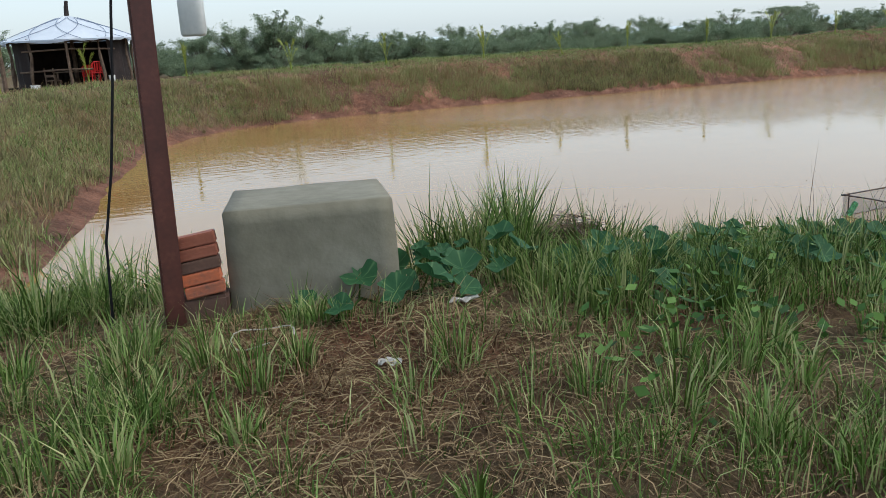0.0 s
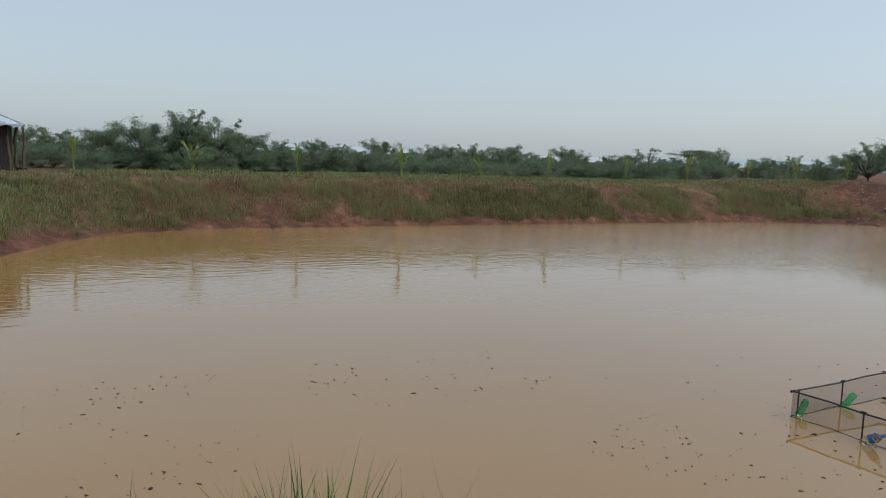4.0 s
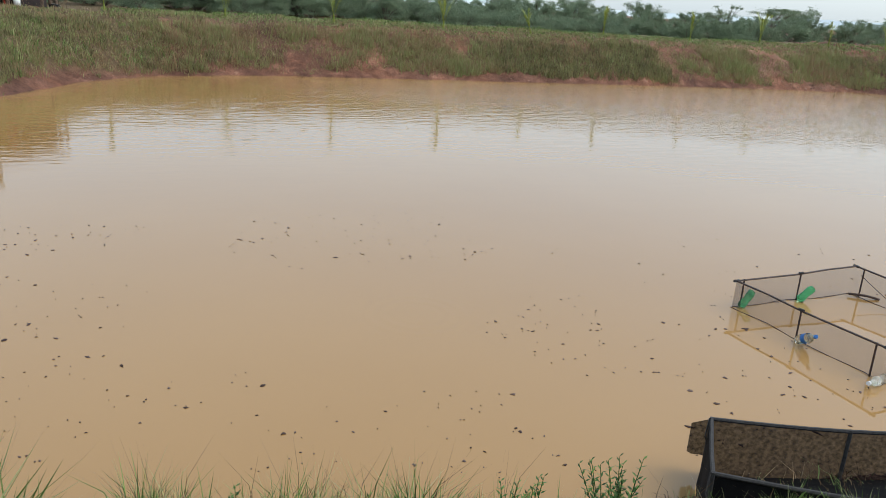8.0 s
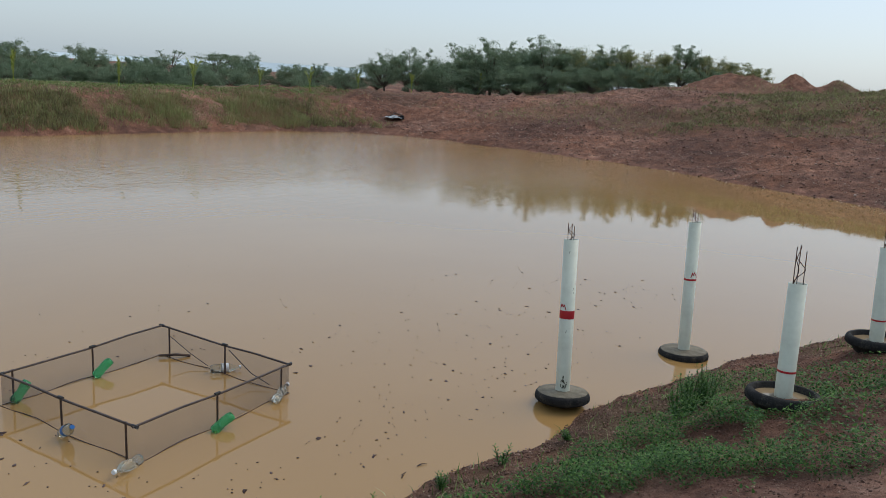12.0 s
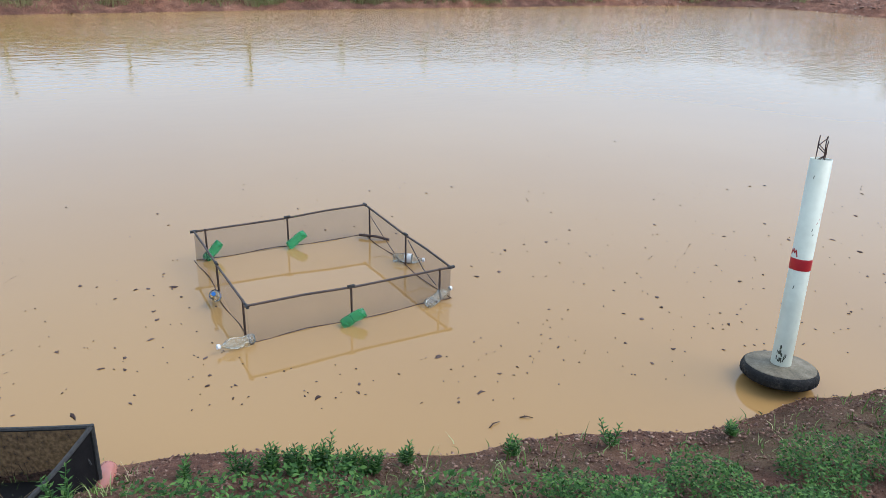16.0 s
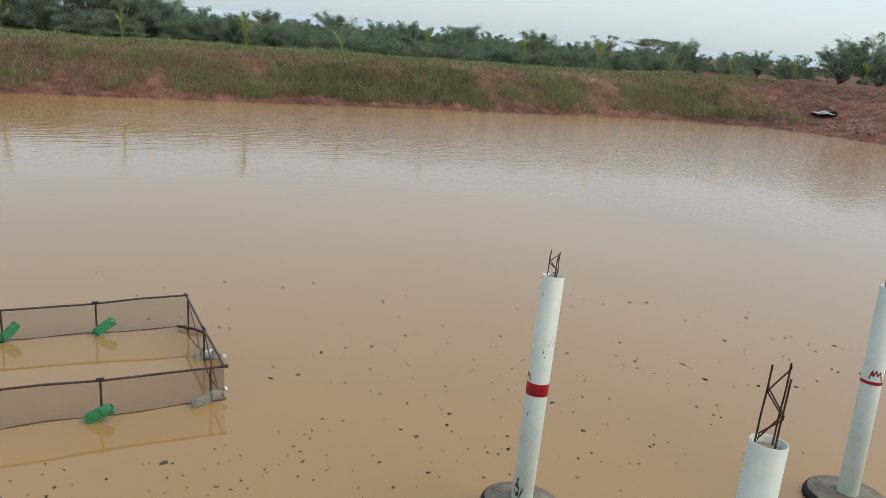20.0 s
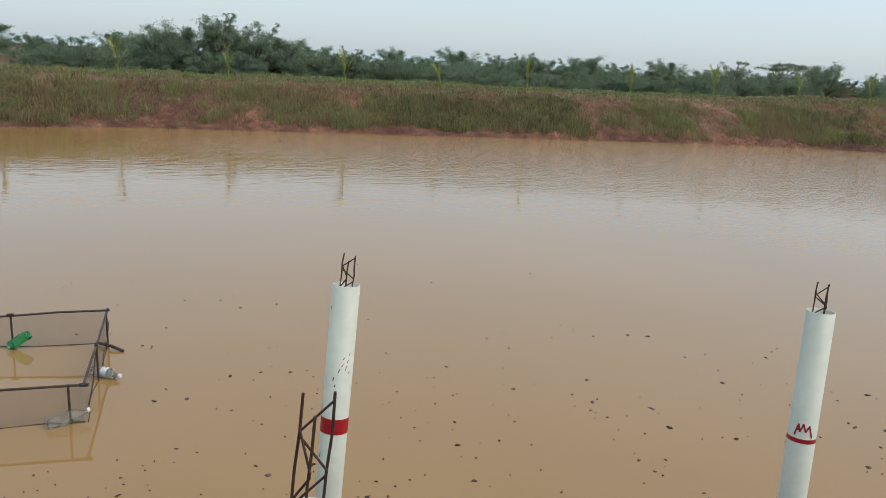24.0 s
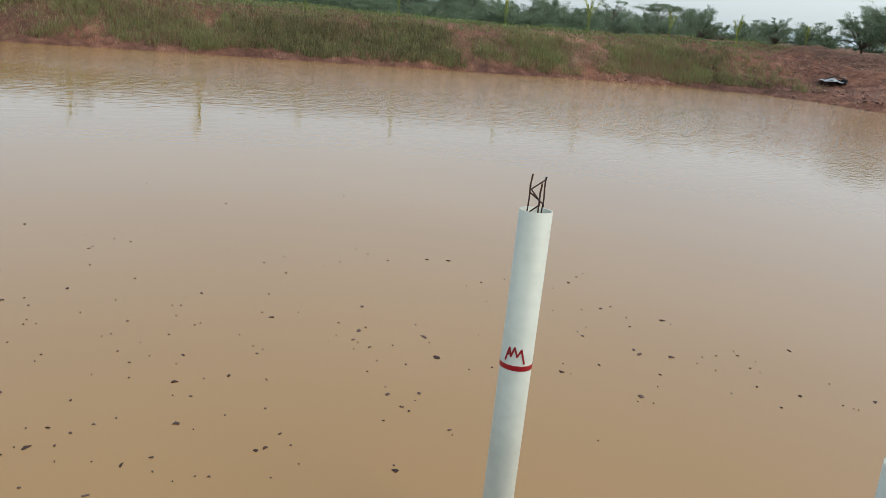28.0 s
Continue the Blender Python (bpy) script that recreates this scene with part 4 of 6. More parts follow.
# ---- young palms along the far crest ----
def frond_mesh(length, seed):
    r = random.Random(seed)
    bm = b_tube([(0, 0, 0), (length * 0.1, 0, length * 0.4), (length * 0.28, 0, length * 0.75), (length * 0.6, 0, length * 0.95)], [0.014, 0.011, 0.008, 0.003], 5)
    for k in range(15):
        u = 0.28 + 0.72 * k / 14
        p = Vector((length * 0.6 * u ** 1.8, 0, length * 0.95 * (1 - (1 - u) ** 1.7)))
        for s in (-1, 1):
            ln = length * (0.34 - 0.2 * abs(u - 0.6)) * r.uniform(0.85, 1.1)
            tip = p + Vector((ln * 0.55, s * ln * 0.35, ln * r.uniform(0.25, 0.6)))
            w = Vector((0.016, 0, 0.01))
            f = [bm.verts.new(q) for q in (p - w, p + w, (p + tip) / 2 + w * 1.2, tip, (p + tip) / 2 - w * 1.2)]
            bm.faces.new(f)
    me = bpy.data.meshes.new("frond")
    bm.to_mesh(me)
    bm.free()
    me.materials.append(M_PALM)
    return me


FRONDS = [frond_mesh(1.0, 1), frond_mesh(0.85, 2)]


def palm(x, y, tall, seed, bend=0.0):
    r = random.Random(seed)
    e = base("palm_sapling", pose(x, y, height(x, y) - 0.03, 0, bend, r.uniform(0, 360)), "young yellow-green coconut palm planted on the bank's crest", "palm", "young palms along the bank")
    part("stem", b_tube([(0, 0, -0.05), (0, 0, 0.12 * tall), (0.01, 0, 0.3 * tall)], [0.05, 0.04, 0.015], 7), M_PALM, e)
    n = r.choice((4, 5, 6))
    for k in range(n):
        f = new("frond", FRONDS[k % 2])
        f.parent = e
        s = tall * r.uniform(0.8, 1.1)
        f.matrix_basis = pose(0, 0, 0.1 * tall, 0, r.uniform(-14, 10), k * 360 / n + r.uniform(-25, 25)) @ Matrix.Diagonal((s * 0.5, s * 0.65, s, 1))
    return e


for k, (x, y, tall, bend) in enumerate(((3.1, 34.8, 1.1, 0), (7.45, 35.0, 1.15, 0), (11.75, 34.9, 1.2, 0), (16.55, 34.8, 1.25, 0), (20.8, 34.7, 1.0, 22), (24.9, 35.2, 1.1, 0), (30.2, 35.5, 1.25, 0), (34.6, 35.4, 1.4, 0),
                                       (39.2, 35.2, 1.2, 0), (43.5, 35.2, 1.3, 0), (48, 35.0, 1.1, 0), (52.5, 33.8, 1.3, 0), (57, 31, 1.3, 20), (-0.57, 33.9, 1.3, 0), (-3.6, 33.7, 1.5, 0))):
    palm(x, y, tall, 40 + k, bend)


# ---- hut on the far corner ----
HX, HY = -1.07, 36.5
HZ = height(HX, HY)


def hut():
    e = base("hut", pose(HX, HY, HZ), "round open hut with rough poles and white sheet roof", "hut")
    R, eave, apex = 2.6, 2.02, 3.0
    sides = 24

    def roof_z(rr):
        u = 1 - rr / R
        return eave + (apex - eave) * (0.8 * u + 0.2 * math.sin(u * math.pi / 2))

    # conical sheet roof, sagging a little between its ribs
    bm = bmesh.new()
    rings = []
    for j in range(7):
        rr = R * (1 - j / 6 * 0.97)
        rings.append([bm.verts.new((rr * (1 + 0.015 * math.sin(k * 5.1)) * math.cos(2 * math.pi * k / sides), rr * math.sin(2 * math.pi * k / sides), roof_z(rr) - 0.035 * (k % 2) * (rr / R) + 0.015 * math.sin(k * 3.3 + j))) for k in range(sides)])
    for a, b in zip(rings, rings[1:]):
        for k in range(sides):
            bm.faces.new((a[k], a[(k + 1) % sides], b[(k + 1) % sides], b[k]))
    bm.faces.new(rings[-1])
    bmesh.ops.recalc_face_normals(bm, faces=bm.faces[:])
    bmesh.ops.solidify(bm, geom=bm.faces[:], thickness=0.015)
    roof = part("roof", bm, M_ROOF, e, "white plastic sheeting")
    # ragged pale hem hanging from the sheet's edge
    bm = bmesh.new()
    hr = random.Random(31)
    up, low = [], []
    for k in range(72):
        a = 2 * math.pi * k / 72
        up.append(bm.verts.new((R * 1.003 * math.cos(a), R * 1.003 * math.sin(a), eave + 0.0)))
        low.append(bm.verts.new((R * 1.01 * math.cos(a), R * 1.01 * math.sin(a), eave - hr.uniform(0.03, 0.13))))
    for k in range(72):
        bm.faces.new((up[k], up[(k + 1) % 72], low[(k + 1) % 72], low[k]))
    bmesh.ops.solidify(bm, geom=bm.faces[:], thickness=0.008)
    part("hem", bm, M_ROOF, roof)
    # lashing ropes crossing over the sheet
    for k in range(18):
        a0, a1 = k * 0.349, k * 0.349 + (0.8 if k % 2 else -0.8)
        pts = []
        for j in range(9):
            u = j / 8
            rr = R * (1.0 - 0.85 * u)
            pts.append((rr * math.cos(a0 + (a1 - a0) * u), rr * math.sin(a0 + (a1 - a0) * u), roof_z(rr) + 0.015))
        part("rope", b_tube(pts, 0.011, 5), M_LASH, roof, "blue-grey lashing rope")
    part("finial", b_tube([(0, 0, apex - 0.05), (0.02, 0, apex + 0.3), (0.06, 0.01, apex + 0.55)], [0.1, 0.08, 0.07], 8), M_SHADE, e, "dark stump of the centre pole above the roof")
    part("centre_pole", b_tube([(0, 0, -0.1), (0.03, 0, 1.2), (0, 0, apex)], [0.09, 0.08, 0.07], 8), M_WOOD, e)
    pr_ = random.Random(12)
    for k in range(11):
        a = 2 * math.pi * k / 11 + 0.12 + pr_.uniform(-0.1, 0.1)
        c, s = math.cos(a), math.sin(a)
        w = pr_.uniform(0.045, 0.075)
        part("post", b_tube([(2.3 * c + pr_.uniform(-0.1, 0.1), 2.3 * s, -0.15), (2.32 * c + pr_.uniform(-0.08, 0.08), 2.3 * s, 0.7), (2.3 * c + pr_.uniform(-0.05, 0.05), 2.32 * s, 1.4), (2.35 * c, 2.35 * s, eave + 0.08)], [w * 1.15, w, w * 0.95, w * 0.85], 7), M_WOOD, e, "crooked bare pole")
    part("post", b_tube([(2.55, -0.7, -0.2), (2.52, -0.7, 0.8), (2.58, -0.68, 1.5), (2.5, -0.66, eave - 0.02)], [0.06, 0.055, 0.05, 0.05], 7), M_WOOD, e, "crooked bare pole")
    part("ring_beam", b_tube([(2.36 * math.cos(a), 2.36 * math.sin(a), eave + 0.02) for a in (2 * math.pi * k / 20 for k in range(21))], 0.04, 6, False), M_WOOD, e)
    # cloth hung round the back two thirds
    v, q = [], []
    ang = np.linspace(radians(-52), radians(226), 60)
    for j in range(7):
        for k, a in enumerate(ang):
            rr = 2.1 + 0.06 * math.sin(k * 1.7 + j * 0.4)
            v.append((rr * math.cos(a), rr * math.sin(a), -0.05 + j * eave / 6))
    for j in range(6):
        for k in range(59):
            i = j * 60 + k
            q.append((i, i + 1, i + 61, i + 60))
    w = arrays("cloth_wall", v, q, M_SHADE, e, True)
    w["label"] = "dark cloth wall at the back"
    part("lintel", b_tube([(-1.7, -1.75, 1.62), (0, -2.3, 1.66), (1.6, -1.75, 1.6)], 0.035, 6), M_WOOD, e)
    part("rail", b_tube([(-1.9, -1.2, 0.85), (-0.4, -2.2, 0.9), (0.7, -2.15, 0.88)], 0.04, 6), M_WOOD, e)
    return e


hut()


def on_ground(x, y, dz=0.0, turn=0.0):
    return pose(x, y, height(x, y) + dz, 0, 0, turn)


def plastic_chair(x, y, turn, material, label):
    e = base("plastic_chair", on_ground(x, y, 0, turn), label, "chair")
    part("seat", b_box(0.46, 0.44, 0.03, (0, 0, 0.42), 0.012), material, e)
    bm = bmesh.new()
    for k in range(5):
        b2 = b_box(0.06, 0.02, 0.36, (-0.18 + 0.09 * k, 0.235, 0.63), 0.008, (-12, 0, 0))
        me = bpy.data.meshes.new("tmp")
        b2.to_mesh(me)
        b2.free()
        bm.from_mesh(me)
        bpy.data.meshes.remove(me)
    part("backrest", join(bm, b_tube([(-0.23, 0.2, 0.42), (-0.23, 0.26, 0.72), (-0.12, 0.3, 0.84), (0.12, 0.3, 0.84), (0.23, 0.26, 0.72), (0.23, 0.2, 0.42)], 0.025, 6)), material, e)
    for s in (-1, 1):
        part("armrest", b_tube([(s * 0.25, -0.2, 0.42), (s * 0.27, -0.18, 0.62), (s * 0.27, 0.1, 0.64), (s * 0.24, 0.24, 0.62)], 0.022, 6), material, e)
        for q in (-1, 1):
            part("leg", b_tube([(s * 0.21, q * 0.19, 0.42), (s * 0.25, q * 0.23, 0)], [0.03, 0.022], 6), material, e)
    return e


plastic_chair(-0.3, 34.75, 200, M_REDCHAIR, "red plastic armchair standing in the hut")
plastic_chair(-0.5, 35.4, 160, M_REDCHAIR, "second red plastic armchair in the hut")


def wooden_chair(x, y, turn):
    e = base("wooden_chair", on_ground(x, y, 0, turn), "plain brown wooden chair in the hut's shade", "chair")
    part("seat", b_box(0.42, 0.42, 0.035, (0, 0, 0.44), 0.008), M_WOOD, e)
    for s in (-1, 1):
        part("front_leg", b_box(0.045, 0.045, 0.44, (s * 0.18, -0.18, 0.22), 0.006), M_WOOD, e)
        part("back_leg", b_box(0.045, 0.045, 0.92, (s * 0.18, 0.19, 0.46), 0.006), M_WOOD, e)
    for z in (0.62, 0.82):
        part("back_slat", b_box(0.36, 0.025, 0.09, (0, 0.19, z), 0.006), M_WOOD, e)
    return e


wooden_chair(-1.85, 34.9, 150)


def table(x, y):
    e = base("wooden_table", on_ground(x, y, 0, 12), "rough wooden table under the hut roof", "table")
    part("tabletop", b_box(1.3, 0.7, 0.04, (0, 0, 0.74), 0.008), M_WOOD, e)
    for s in (-1, 1):
        for q in (-1, 1):
            part("leg", b_box(0.06, 0.06, 0.73, (s * 0.56, q * 0.28, 0.36), 0.006), M_WOOD, e)


table(-1.2, 35.5)


def pail(x, y, r, h, material, label, name="pail"):
    e = base(name, on_ground(x, y), label, "bucket")
    part("body", b_lathe([(0, 0), (r * 0.85, 0), (r, h), (r * 0.94, h), (r * 0.8, 0.02), (0, 0.02)], 18), material, e, smooth=True)
    part("rim", b_lathe([(r, h - 0.02), (r * 1.06, h - 0.02), (r * 1.06, h), (r, h)], 18), material, e)
    part("handle", b_tube([(r * 1.02 * math.cos(a), 0, h - 0.02 + r * 0.25 * math.sin(a) - 0.02) for a in (math.pi * k / 8 for k in range(9))], 0.006, 5), M_WIRE, e)


pail(-2.5, 34.8, 0.17, 0.36, M_WHITEPAIL, "white plastic pail by the hut")
pail(0.27, 34.7, 0.12, 0.3, M_WHITEPAIL, "small pale pail beside the red chair")
pail(1.4, 35.6, 0.2, 0.22, M_BLACK, "black tub raised beside the hut", "tub")


def basin(x, y):
    e = base("black_basin", on_ground(x, y), "wide black rubber basin lying by the hut", "basin")
    part("bowl", b_lathe([(0, 0), (0.28, 0), (0.42, 0.26), (0.39, 0.26), (0.26, 0.04), (0, 0.04)], 20), M_TYRE, e, smooth=True)
    part("rim", b_lathe([(0.41, 0.25), (0.44, 0.25), (0.44, 0.28), (0.41, 0.28)], 20), M_TYRE, e)


basin(-3.05, 35.0)


def swing():
    x, y = -3.45, 34.0
    e = base("swing_frame", on_ground(x, y), "rough timber swing frame beside the hut", "swing")
    for px, py in ((0, 0), (-3.4, -0.3)):
        part("post", b_tube([(px, py, -0.2), (px + 0.03, py, 0.9), (px, py, 2.32)], [0.085, 0.08, 0.075], 8), M_WOOD, e)
    part("crossbeam", b_tube([(0.15, 0, 2.3), (-1.7, -0.15, 2.35), (-3.6, -0.3, 2.33)], [0.07, 0.075, 0.07], 8), M_WOOD, e)
    part("seat", b_box(0.5, 0.2, 0.04, (-1.4, -0.12, 0.5), 0.008), M_WOOD, e)
    for s in (-0.22, 0.22):
        part("rope", b_tube([(-1.4 + s, -0.12, 0.5), (-1.4 + s, -0.12, 2.33)], 0.014, 5), M_ROPE, e)


swing()


# ---- floating fish cage ----
CAGE = [Vector((9.48, 8.24, 0.35)), Vector((11.25, 8.27, 0.39)), Vector((11.36, 6.51, 0.36)), Vector((9.54, 6.43, 0.37))]


def net_panel(name, a, b, top_sag, low, mat_, parent, bulge, cols=14, rows_=6, seed=0):
    """A sheet of netting hung between two corners, with sag and bulge."""
    r = random.Random(seed)
    out = (b - a).cross(Vector((0, 0, 1))).normalized()
    v, uv, q = [], [], []
    ph = r.uniform(0, 6)
    for j in range(rows_ + 1):
        w = j / rows_
        for k in range(cols + 1):
            u = k / cols
            p = a.lerp(b, u)
            z = (p.z - top_sag * math.sin(math.pi * u)) * (1 - w) + (low + 0.012 * math.sin(u * 17 + ph)) * w
            p = p + out * (bulge * math.sin(math.pi * u) * w + 0.012 * math.sin(u * 11 + ph) * w)
            v.append((p.x, p.y, z))
            uv.append((u * (b - a).length, w * (a.z - low)))
    for j in range(rows_):
        for k in range(cols):
            i = j * (cols + 1) + k
            q.append((i, i + 1, i + cols + 2, i + cols + 1))
    return arrays(name, v, q, mat_, parent, False, uv)


def bottle_mesh(r=0.05, length=0.31):
    return [(0, 0), (r * 0.8, 0.004), (r, 0.02), (r, length * 0.28), (r * 0.94, length * 0.33), (r, length * 0.38), (r, length * 0.62), (r * 0.72, length * 0.78), (r * 0.32, length * 0.88), (r * 0.3, length)]


def bottle(parent, at, turn, tilt, material, label, band=None, size=0.98):
    r, q = 0.048 * size, 0.31 * size
    cut = [(0, 0), (r * 0.8, 0.004), (r, 0.02), (r, q * 0.28), (r * 0.93, q * 0.33), (r, q * 0.38), (r * 0.98, q * 0.6), (r * 0.86, q * 0.72), (r * 0.8, q * 0.72), (r * 0.92, q * 0.58)]
    bm = b_lathe(cut if material is M_GREENPET else bottle_mesh(r, q), 16)
    for v in bm.verts:
        v.co.x *= 0.86 + 0.1 * math.sin(v.co.z * 40)
        v.co.y += 0.006 * math.sin(v.co.z * 31 + turn)
    b = part("bottle", bm, material, parent, label, smooth=True)
    b.matrix_basis = pose(*at, tilt, 0, turn)
    if material is not M_GREENPET:
        part("cap", b_lathe([(0, 0.30 * size), (0.019 * size, 0.30 * size), (0.019 * size, 0.322 * size), (0, 0.322 * size)], 12), M_BLUE if band is M_BLUE else M_LABEL, b)
    if band:
        part("paper_label", b_lathe([(0.0495 * size, 0.12 * size), (0.0495 * size, 0.19 * size)], 16), band, b)
    return b


def fish_cage():
    e = base("floating_cage", Matrix.Identity(4), "square floating fish cage of dark tubes hung with fine netting", "fish cage")
    for k in range(4):
        a, b = CAGE[k], CAGE[(k + 1) % 4]
        d = (b - a).normalized()
        mid = (a + b) / 2 + Vector((0, 0, -0.012))
        part("top_rail", b_tube([a - d * 0.02, a.lerp(b, 0.25) + Vector((0, 0, -0.006)), mid, a.lerp(b, 0.75) + Vector((0, 0, 0.004)), b + d * 0.02], 0.0105, 8), M_RAIL, e)
        for u in (0.06, 0.52):
            p = a.lerp(b, u)
            part("upright", b_tube([(p.x, p.y, p.z + 0.01), (p.x + 0.008, p.y, -0.25)], 0.0095, 7), M_RAIL, e)
        # collars of wound net at the joints
        part("binding", b_tube([a - d * 0.035, a + d * 0.03], 0.0145, 7), M_ROPE, e)
        part("binding", b_tube([a.lerp(b, 0.52) - d * 0.03, a.lerp(b, 0.52) + d * 0.03], 0.0135, 7), M_ROPE, e)
        net_panel("net_panel", a, b, 0.0, -0.12, M_NET, e, 0.03, seed=k)
        pts = [a.lerp(b, u) for u in np.linspace(0, 1, 12)]
        out = (b - a).cross(Vector((0, 0, 1))).normalized()
        part("foot_rope", b_tube([(p.x + out.x * 0.02 * math.sin(i), p.y + out.y * 0.02 * math.sin(i), WATER + 0.004 + 0.004 * math.sin(i * 1.7)) for i, p in enumerate(pts)], 0.004, 5), M_SCUM, e)
    # loose folds of net at the eastern side
    part("loose_rope", b_tube([(11.27, 8.2, 0.3), (11.3, 7.9, 0.16), (11.3, 7.6, 0.08)], 0.004, 5), M_ROPE, e)
    part("loose_rope", b_tube([(11.31, 7.3, 0.33), (11.33, 7.0, 0.15), (11.34, 6.75, 0.09)], 0.005, 5), M_ROPE, e)
    part("stick", b_tube([(11.16, 8.22, 0.08), (11.3, 8.1, 0.085), (11.42, 8.02, 0.06)], 0.014, 6), M_TWIG, e)
    # bottles tied on as floats
    bottle(e, (9.56, 8.2, 0.06), -78, -48, M_GREENPET, "green plastic bottle", None)
    bottle(e, (10.38, 8.2, 0.075), -88, -58, M_GREENPET, "cut green plastic bottle, dented", None)
    bottle(e, (11.24, 7.5, 0.09), -125, -90, M_CLEARPET, "clear plastic bottle with a white label", M_LABEL)
    bottle(e, (10.3, 6.4, 0.065), -100, -64, M_GREENPET, "green plastic bottle", None)
    bottle(e, (11.1, 6.44, 0.075), -70, -78, M_CLEARPET, "clear plastic bottle", None)
    bottle(e, (9.58, 6.42, 0.075), 105, -83, M_CLEARPET, "clear plastic bottle", None)
    bottle(e, (9.48, 7.32, 0.065), 165, -60, M_CLEARPET, "clear plastic bottle with a blue label", M_BLUE)
    return e


fish_cage()


# ---- black net pen at the water's edge ----
PEN = [Vector(p) for p in ((6.994, 5.694, 0.471), (8.344, 4.785, 0.652), (7.85, 4.2, 0.56), (6.444, 5.05, 0.566))]


def net_pen():
    A, B, C, D = PEN
    e = base("net_pen", Matrix.Identity(4), "black shade-net pen on short poles at the water's edge", "net pen")
    corners = [A, B, C, D]
    for k in range(4):
        a, b = corners[k], corners[(k + 1) % 4]
        g = height(a.x, a.y)
        part("pole", b_tube([(a.x, a.y, min(g, a.z) - 0.3), (a.x, a.y, a.z + 0.01)], 0.014, 7), M_ROPE, e)
        pts = [a.lerp(b, u) - Vector((0, 0, 0.03 * math.sin(math.pi * u))) for u in np.linspace(0, 1, 9)]
        part("top_hem", b_tube(pts, 0.013, 6), M_ROPE, e, "thick rolled black hem")
        net_panel("net_wall", a, b, 0.03, -0.05 if k in (0,) else 0.05, M_BLACKNET if k == 0 else M_BLACKCLOTH, e, -0.04, 16, 7, k)
        part("tie", b_tube([a + Vector((-0.02, 0, 0.01)), a + Vector((-0.06, -0.03, -0.1)), a + Vector((-0.03, -0.05, -0.2))], 0.005, 5), M_ROPE, e)
    p = A.lerp(B, 0.52)
    part("pole", b_tube([(p.x, p.y, -0.3), (p.x, p.y, p.z - 0.02)], 0.013, 7), M_ROPE, e)
    # torn flap at the western corner
    net_panel("flap", A, A + Vector((-0.09, 0.08, -0.06)), 0.0, 0.18, M_BLACKNET, e, 0.02, 4, 4, 9)
    bm = bmesh.new()
    for q in (A, B, C, D):
        c = (A + B + C + D) / 4
        bm.verts.new((q.x + (c.x - q.x) * 0.1, q.y + (c.y - q.y) * 0.1, max(0.07, height(q.x, q.y) + 0.05)))
    bm.faces.new(bm.verts[:])
    bmesh.ops.solidify(bm, geom=bm.faces[:], thickness=0.01)
    part("net_floor", bm, M_BLACKCLOTH, e)


net_pen()
rb = base("red_bottle", pose(8.4, 4.96, height(8.4, 4.96) + 0.07, -84, 0, 165), "faded red plastic bottle with a red cap on the shore", "bottle")
part("body", b_lathe(bottle_mesh(0.05, 0.28), 16), M_REDPET, rb, smooth=True)
part("cap", b_lathe([(0, 0.275), (0.02, 0.275), (0.02, 0.3), (0, 0.3)], 12), M_REDCHAIR, rb)


# ---- cement-filled pipe posts standing in tyres ----
def wrapped(points, r, width, bm):
    """A flat stroke laid on a pipe of radius r: points are (degrees, height)."""
    for (a0, z0), (a1, z1) in zip(points, points[1:]):
        s0, s1 = radians(a0) * r, radians(a1) * r
        ln = math.hypot(s1 - s0, z1 - z0) or 1e-6
        nx_, nz_ = -(z1 - z0) / ln * width / 2, (s1 - s0) / ln * width / 2
        steps = 4
        rows_ = []
        for k in range(steps + 1):
            u = -0.06 + 1.12 * k / steps
            s, z = s0 + (s1 - s0) * u, z0 + (z1 - z0) * u
            rows_.append([bm.verts.new((r * math.cos((s + g * nx_) / r), r * math.sin((s + g * nx_) / r), z + g * nz_)) for g in (-1, 1)])
        for a, b in zip(rows_, rows_[1:]):
            bm.faces.new((a[0], a[1], b[1], b[0]))
    return bm


